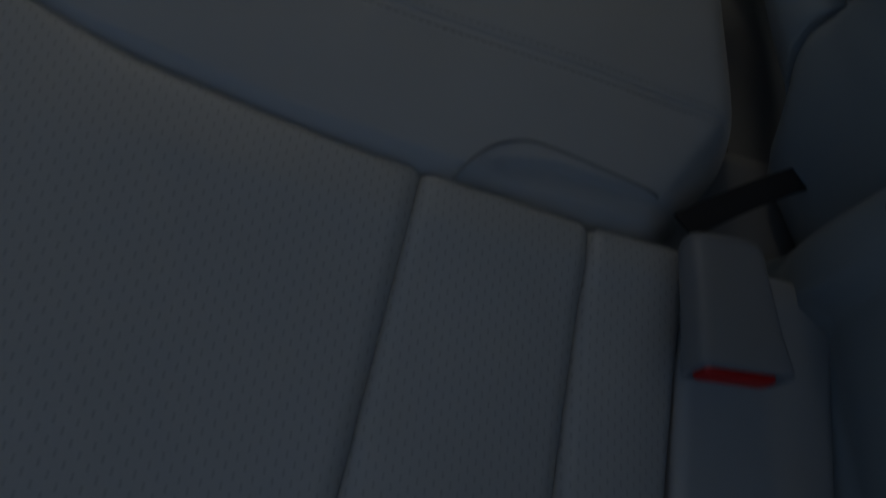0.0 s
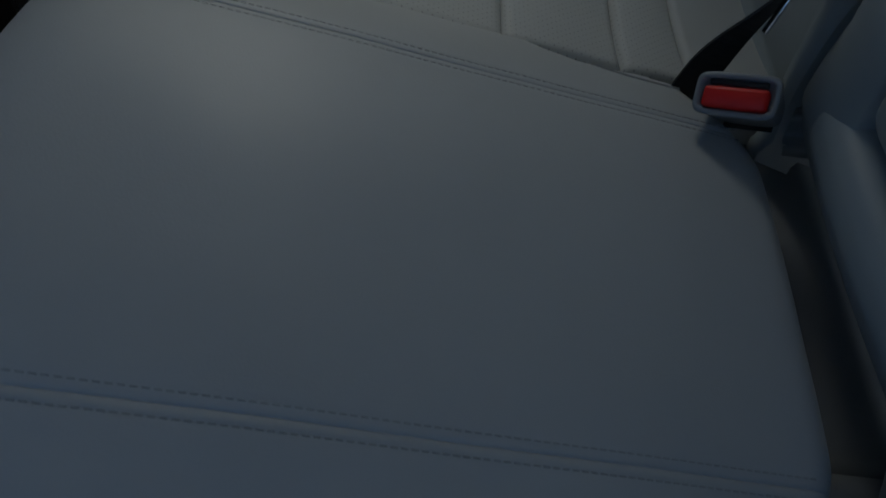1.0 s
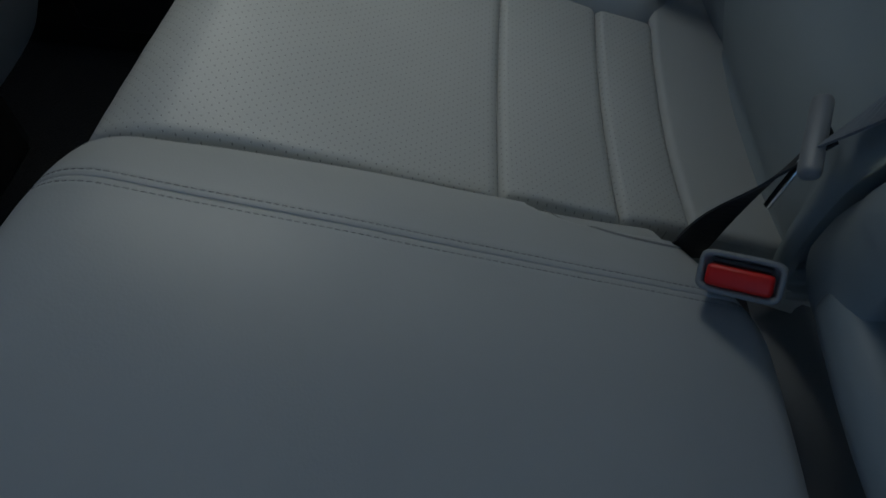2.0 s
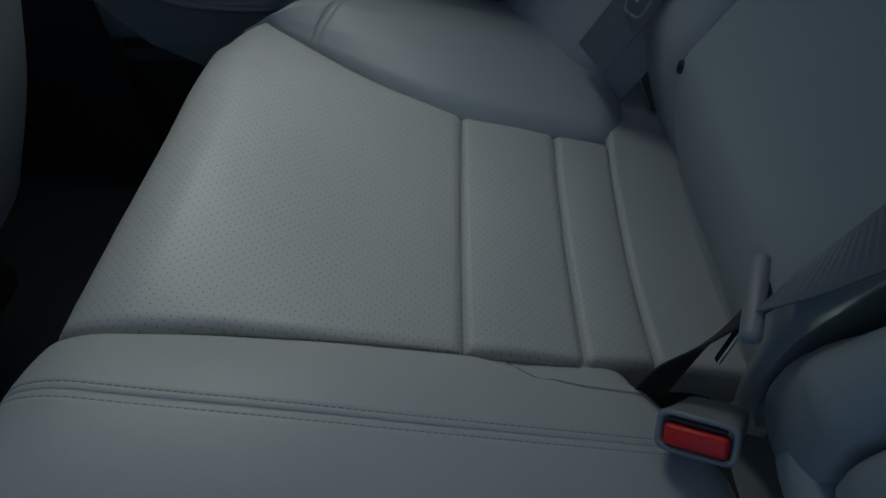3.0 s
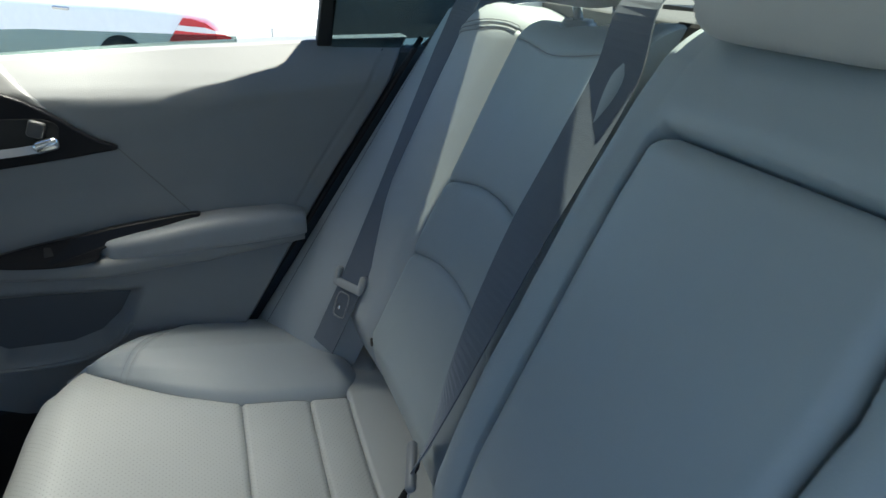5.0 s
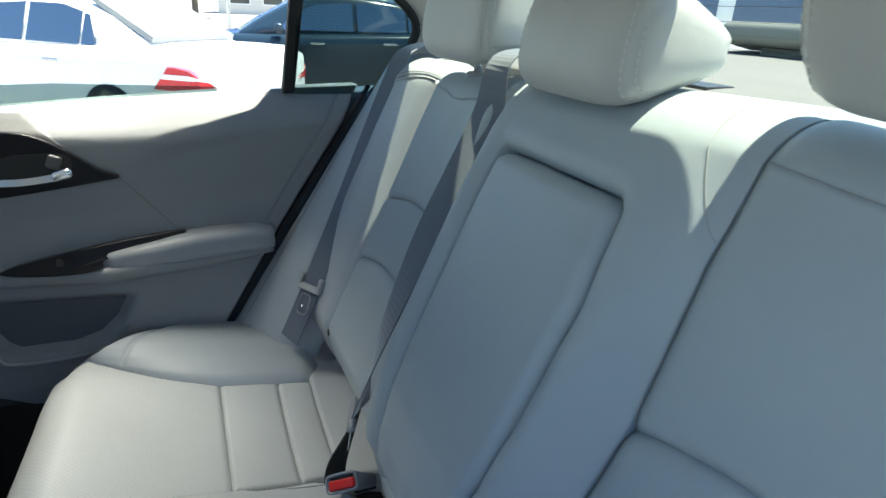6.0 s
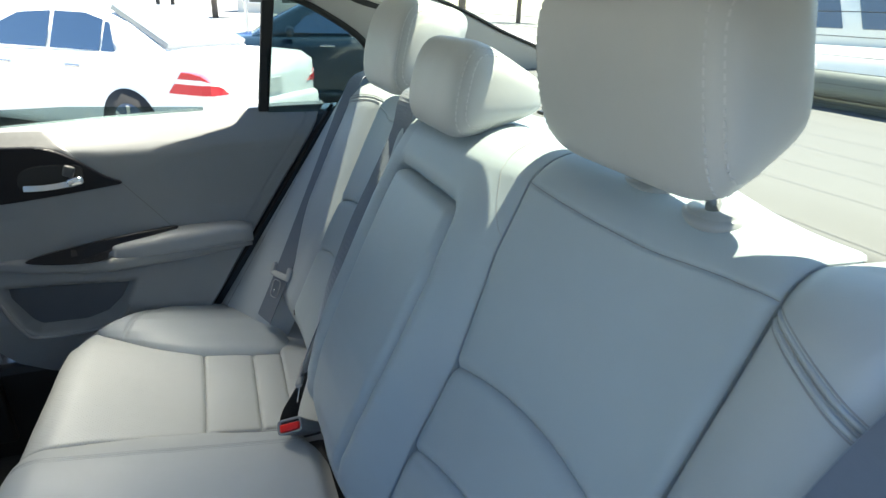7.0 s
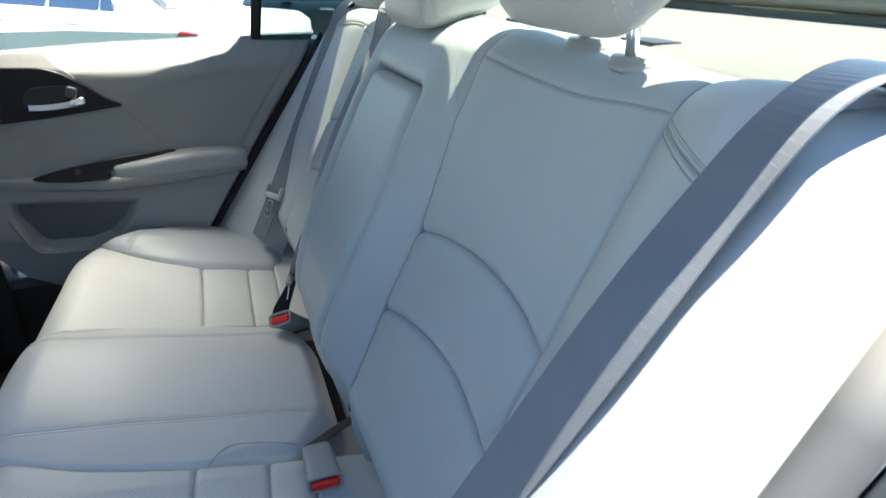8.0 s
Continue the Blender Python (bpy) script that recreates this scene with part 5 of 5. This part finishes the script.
def suv(m):
    ob = thing("white_suv", m.translation, "tall white sport utility car parked across the lot", "car")
    rings = []
    for x, w, top, low in ((0.0, 0.7, 0.85, 0.45), (0.05, 0.86, 1.02, 0.32), (0.3, 0.93, 1.08, 0.28), (1.1, 0.95, 1.16, 0.28), (1.3, 0.95, 1.18, 0.28), (4.4, 0.95, 1.2, 0.28), (4.6, 0.9, 1.1, 0.35)):
        ring = []
        for k in range(11):
            q = k / 10
            y = w if q < 0.7 else w * max(0.0, math.cos((q - 0.7) / 0.3 * math.pi / 2)) ** 0.6
            ring.append((x, max(0, y), lerp(low, top, min(1, q * 1.3)) + (0.04 * (1 - (y / w) ** 2) if q > 0.7 else 0)))
        rings.append(ring)
    part("body", turned(skin(rings), m), M_WHITE, ob)
    house = [[(x, 0.86, 1.1), (x, 0.8, lerp(1.1, z, 0.5)), (x, 0.72, z - 0.05), (x, 0.5, z), (x, 0, z + 0.02)] for x, z in ((1.15, 1.2), (1.6, 1.5), (2.0, 1.74), (2.4, 1.8), (4.2, 1.78), (4.5, 1.3))]
    part("roof", turned(skin(house), m), M_WHITE, ob)
    shield = [m @ Vector(p) for p in ((1.22, 0.74, 1.23), (1.22, -0.74, 1.23), (1.95, -0.64, 1.71), (1.95, 0.64, 1.71))]
    part("windshield", solid(prism(shield, m.to_3x3() @ Vector((-0.03, 0, 0.045)))), M_SKYTINT, ob, "dark sloping windshield")
    for s in (-1, 1):
        for outline in ([(1.62, 1.31), (2.30, 1.31), (2.42, 1.68), (2.08, 1.68)], [(2.42, 1.31), (3.25, 1.31), (3.25, 1.68), (2.54, 1.68)], [(3.37, 1.32), (4.20, 1.33), (4.10, 1.66), (3.37, 1.68)]):
            pts = [m @ Vector((x, s * (lerp(0.845, 0.735, (z - 1.15) / 0.58)), z)) for x, z in outline]
            part("side_window", solid(prism(pts, m.to_3x3() @ Vector((0, s * 0.02, 0)), 0.006)), M_SKYTINT, ob, "dark side glass")
        part("door_handle", solid(moved(box((0.2, 0.04, 0.035), 0.01), m @ Matrix.Translation((2.62, s * 0.955, 1.05)))), M_WHITE, ob)
    for y in (-0.35, 0.3):
        part("wiper", solid(rod(m @ Vector((1.16, y, 1.235)), m @ Vector((1.22, y + 0.5, 1.28)), 0.012, 8)), M_TYRE, ob)
    for s in (-1, 1):
        part("headlamp", solid(moved(box((0.12, 0.34, 0.18), 0.05, 3), m @ Matrix.Translation((0.08, s * 0.68, 0.92))), True), M_RIM, ob)
        part("mirror", solid(moved(box((0.14, 0.24, 0.2), 0.06, 3), m @ Matrix.Translation((1.75, s * 1.08, 1.3))), True), M_TYRE, ob)
        for x in (0.85, 3.7):
            wheel(ob, m, x, s * 0.96, 0.38)
    part("grille", solid(moved(box((0.06, 0.9, 0.22), 0.03), m @ Matrix.Translation((0.02, 0, 0.85)))), M_TYRE, ob)
    part("front_bumper", solid(moved(box((0.2, 1.7, 0.26), 0.08, 3), m @ Matrix.Translation((0.06, 0, 0.5))), True), M_WHITE, ob)
suv(heading(1.05, -6.39, 35.8))

# ---- far off ----
M_STUCCO = plain("stucco", (0.66, 0.62, 0.55), 0.9, spread=0.1, scale=0.6)
M_ROOF = plain("roof_tiles", (0.30, 0.20, 0.15), 0.8)
M_PANE = plain("far_glass", (0.05, 0.06, 0.06), 0.1)
M_BLUE = plain("sign_blue", (0.02, 0.12, 0.55), 0.4)
M_SIGNWHITE = plain("sign_white", (0.8, 0.8, 0.8), 0.5)
M_BARK = plain("bark", (0.16, 0.12, 0.09), 0.9)
M_LEAF = plain("leaf", (0.10, 0.14, 0.045), 0.6, spread=0.35, scale=1.5)


def building(m, length, deep, high):
    ob = thing("building", m.translation, "low pale stucco building with a dark window row", "building")
    part("wall", solid(moved(box((deep, length, high), 0.02), m @ Matrix.Translation((deep / 2, 0, high / 2)))), M_STUCCO, ob)
    part("roof", solid(moved(box((deep + 1.0, length + 1.0, 0.5), 0.05), m @ Matrix.Translation((deep / 2, 0, high + 0.25)))), M_ROOF, ob)
    n = int(length / 3)
    for k in range(n):
        y = (k - (n - 1) / 2) * 3
        w = part("window", solid(moved(box((0.12, 1.9, 1.5), 0.02), m @ Matrix.Translation((-0.02, y, 1.6)))), M_SIGNWHITE, ob)
        part("pane", solid(moved(box((0.04, 1.7, 1.3), 0.01), m @ Matrix.Translation((-0.08, y, 1.6)))), M_PANE, w)
building(pose(62, -10.5, GROUND, 0, 0, -12), 13, 9, 3.4)
building(pose(-4, -62, GROUND, 0, 0, -96), 60, 9, 3.8)


def billboard(m):
    ob = thing("billboard", m.translation, "blue roadside sign with blurred white lettering bars", "sign")
    part("board", solid(moved(box((0.15, 4.2, 1.5), 0.03), m @ Matrix.Translation((0, 0, 2.6)))), M_BLUE, ob)
    part("white_bar", solid(moved(box((0.04, 2.6, 0.42), 0.02), m @ Matrix.Translation((-0.09, 0.1, 2.75)))), M_SIGNWHITE, ob)
    part("white_bar", solid(moved(box((0.04, 4.0, 0.10), 0.02), m @ Matrix.Translation((-0.09, 0, 2.05)))), M_SIGNWHITE, ob)
    for y in (-1.6, 1.6):
        part("post", solid(rod(m @ Vector((0, y, 0)), m @ Vector((0, y, 1.9)), 0.07)), M_RIM, ob)
billboard(pose(24, -3.4, GROUND, 0, 0, -8))


def palm(m, high, seed):
    rnd = random.Random(seed)
    ob = thing("palm_tree", m.translation, "green fan palm with a slim trunk", "tree", group="palms")
    path = [m @ Vector((0.15 * math.sin(k * 0.5), 0, high * k / 8)) for k in range(9)]
    part("trunk", tube(path, 0.14), M_BARK, ob)
    top = path[-1]
    verts, faces = [], []
    for k in range(34):
        a, lift = rnd.uniform(0, 2 * math.pi), rnd.uniform(-0.5, 1.0)
        way = Vector((math.cos(a), math.sin(a), 0))
        spread = Vector((-way.y, way.x, 0))
        length = rnd.uniform(1.0, 1.6)
        for j in range(7):
            f = (j - 3) * 0.16
            tip = top + way * length * (1 - 0.1 * abs(f)) + spread * f * length * 1.6 + Vector((0, 0, lift * 0.7 - 0.5 * abs(lift - 1) * 0.6))
            root = top + way * 0.3 * length + spread * f * 0.25 + Vector((0, 0, lift * 0.35))
            i = len(verts)
            verts += [top, root + Vector((0, 0, 0.05)), tip, root - spread * 0.07]
            faces.append((i, i + 1, i + 2, i + 3))
    part("crown", mesh_of(verts, faces, False), M_LEAF, ob)
for k, (x, y, h) in enumerate(((27, 8.5, 5.0), (30, 5.0, 4.4), (22, 11.0, 4.2), (25, -5.4, 3.4), (28, -7.4, 3.8), (20, -8.8, 3.2))):
    palm(Matrix.Translation((x, y, GROUND)), h, k)


def bushy_tree(m, high, wide, seed):
    rnd = random.Random(seed)
    ob = thing("tree", m.translation, "broad green tree at the edge of the lot", "tree", group="trees")
    part("trunk", tube([m @ Vector((0, 0, z)) for z in np.linspace(0, high * 0.6, 6)], 0.2), M_BARK, ob)
    for k in range(5):
        a = rnd.uniform(0, 6.28)
        part("limb", tube([m @ Vector((0, 0, high * 0.45)), m @ Vector((wide * 0.3 * math.cos(a), wide * 0.3 * math.sin(a), high * 0.75))], 0.08), M_BARK, ob)
    verts, faces = [], []
    for k in range(2600):
        d = Vector((rnd.gauss(0, 1), rnd.gauss(0, 1), rnd.gauss(0, 1))).normalized()
        r = rnd.uniform(0.55, 1.0) * (0.8 + 0.35 * noise.noise(d * 2.2 + Vector((seed, 0, 0))))
        c = m @ Vector((d.x * wide * r / 2, d.y * wide * r / 2, high * 0.68 + d.z * high * 0.36 * r))
        s = Vector((rnd.uniform(-1, 1), rnd.uniform(-1, 1), rnd.uniform(-1, 1))).normalized() * 0.17
        q = s.cross(d).normalized() * 0.10
        i = len(verts)
        verts += [c - s, c + q, c + s, c - q]
        faces.append((i, i + 1, i + 2, i + 3))
    part("crown", mesh_of(verts, faces, False), M_LEAF, ob)
for k, (x, y, h, w) in enumerate(((40, 12, 5.5, 7.0), (42, 22, 6.0, 8.0), (36, 28, 5.5, 7.0), (46, -1.5, 4.6, 6.0), (50, 5, 5.0, 7.0), (44, -16, 5.5, 7.0), (48, -26, 5.5, 8.0), (18, -28, 5.0, 6.5), (28, -34, 5.0, 7.0), (8, -36, 5.0, 7.0), (-6, -40, 5.0, 7.0))):
    bushy_tree(Matrix.Translation((x, y, GROUND)), h, w, k)


def lamp_post(x, y):
    ob = thing("lamp_post", (x, y, GROUND), "tall thin dark lamp post", "lamp post", group="lamp posts")
    part("pole", solid(rod((x, y, GROUND), (x, y, 7), 0.07, 10)), M_TYRE, ob)
    part("head", solid(moved(box((0.6, 0.25, 0.14), 0.03), Matrix.Translation((x - 0.25, y, 7.02)))), M_RIM, ob)
lamp_post(26, 1.2)
lamp_post(26.6, 0.7)
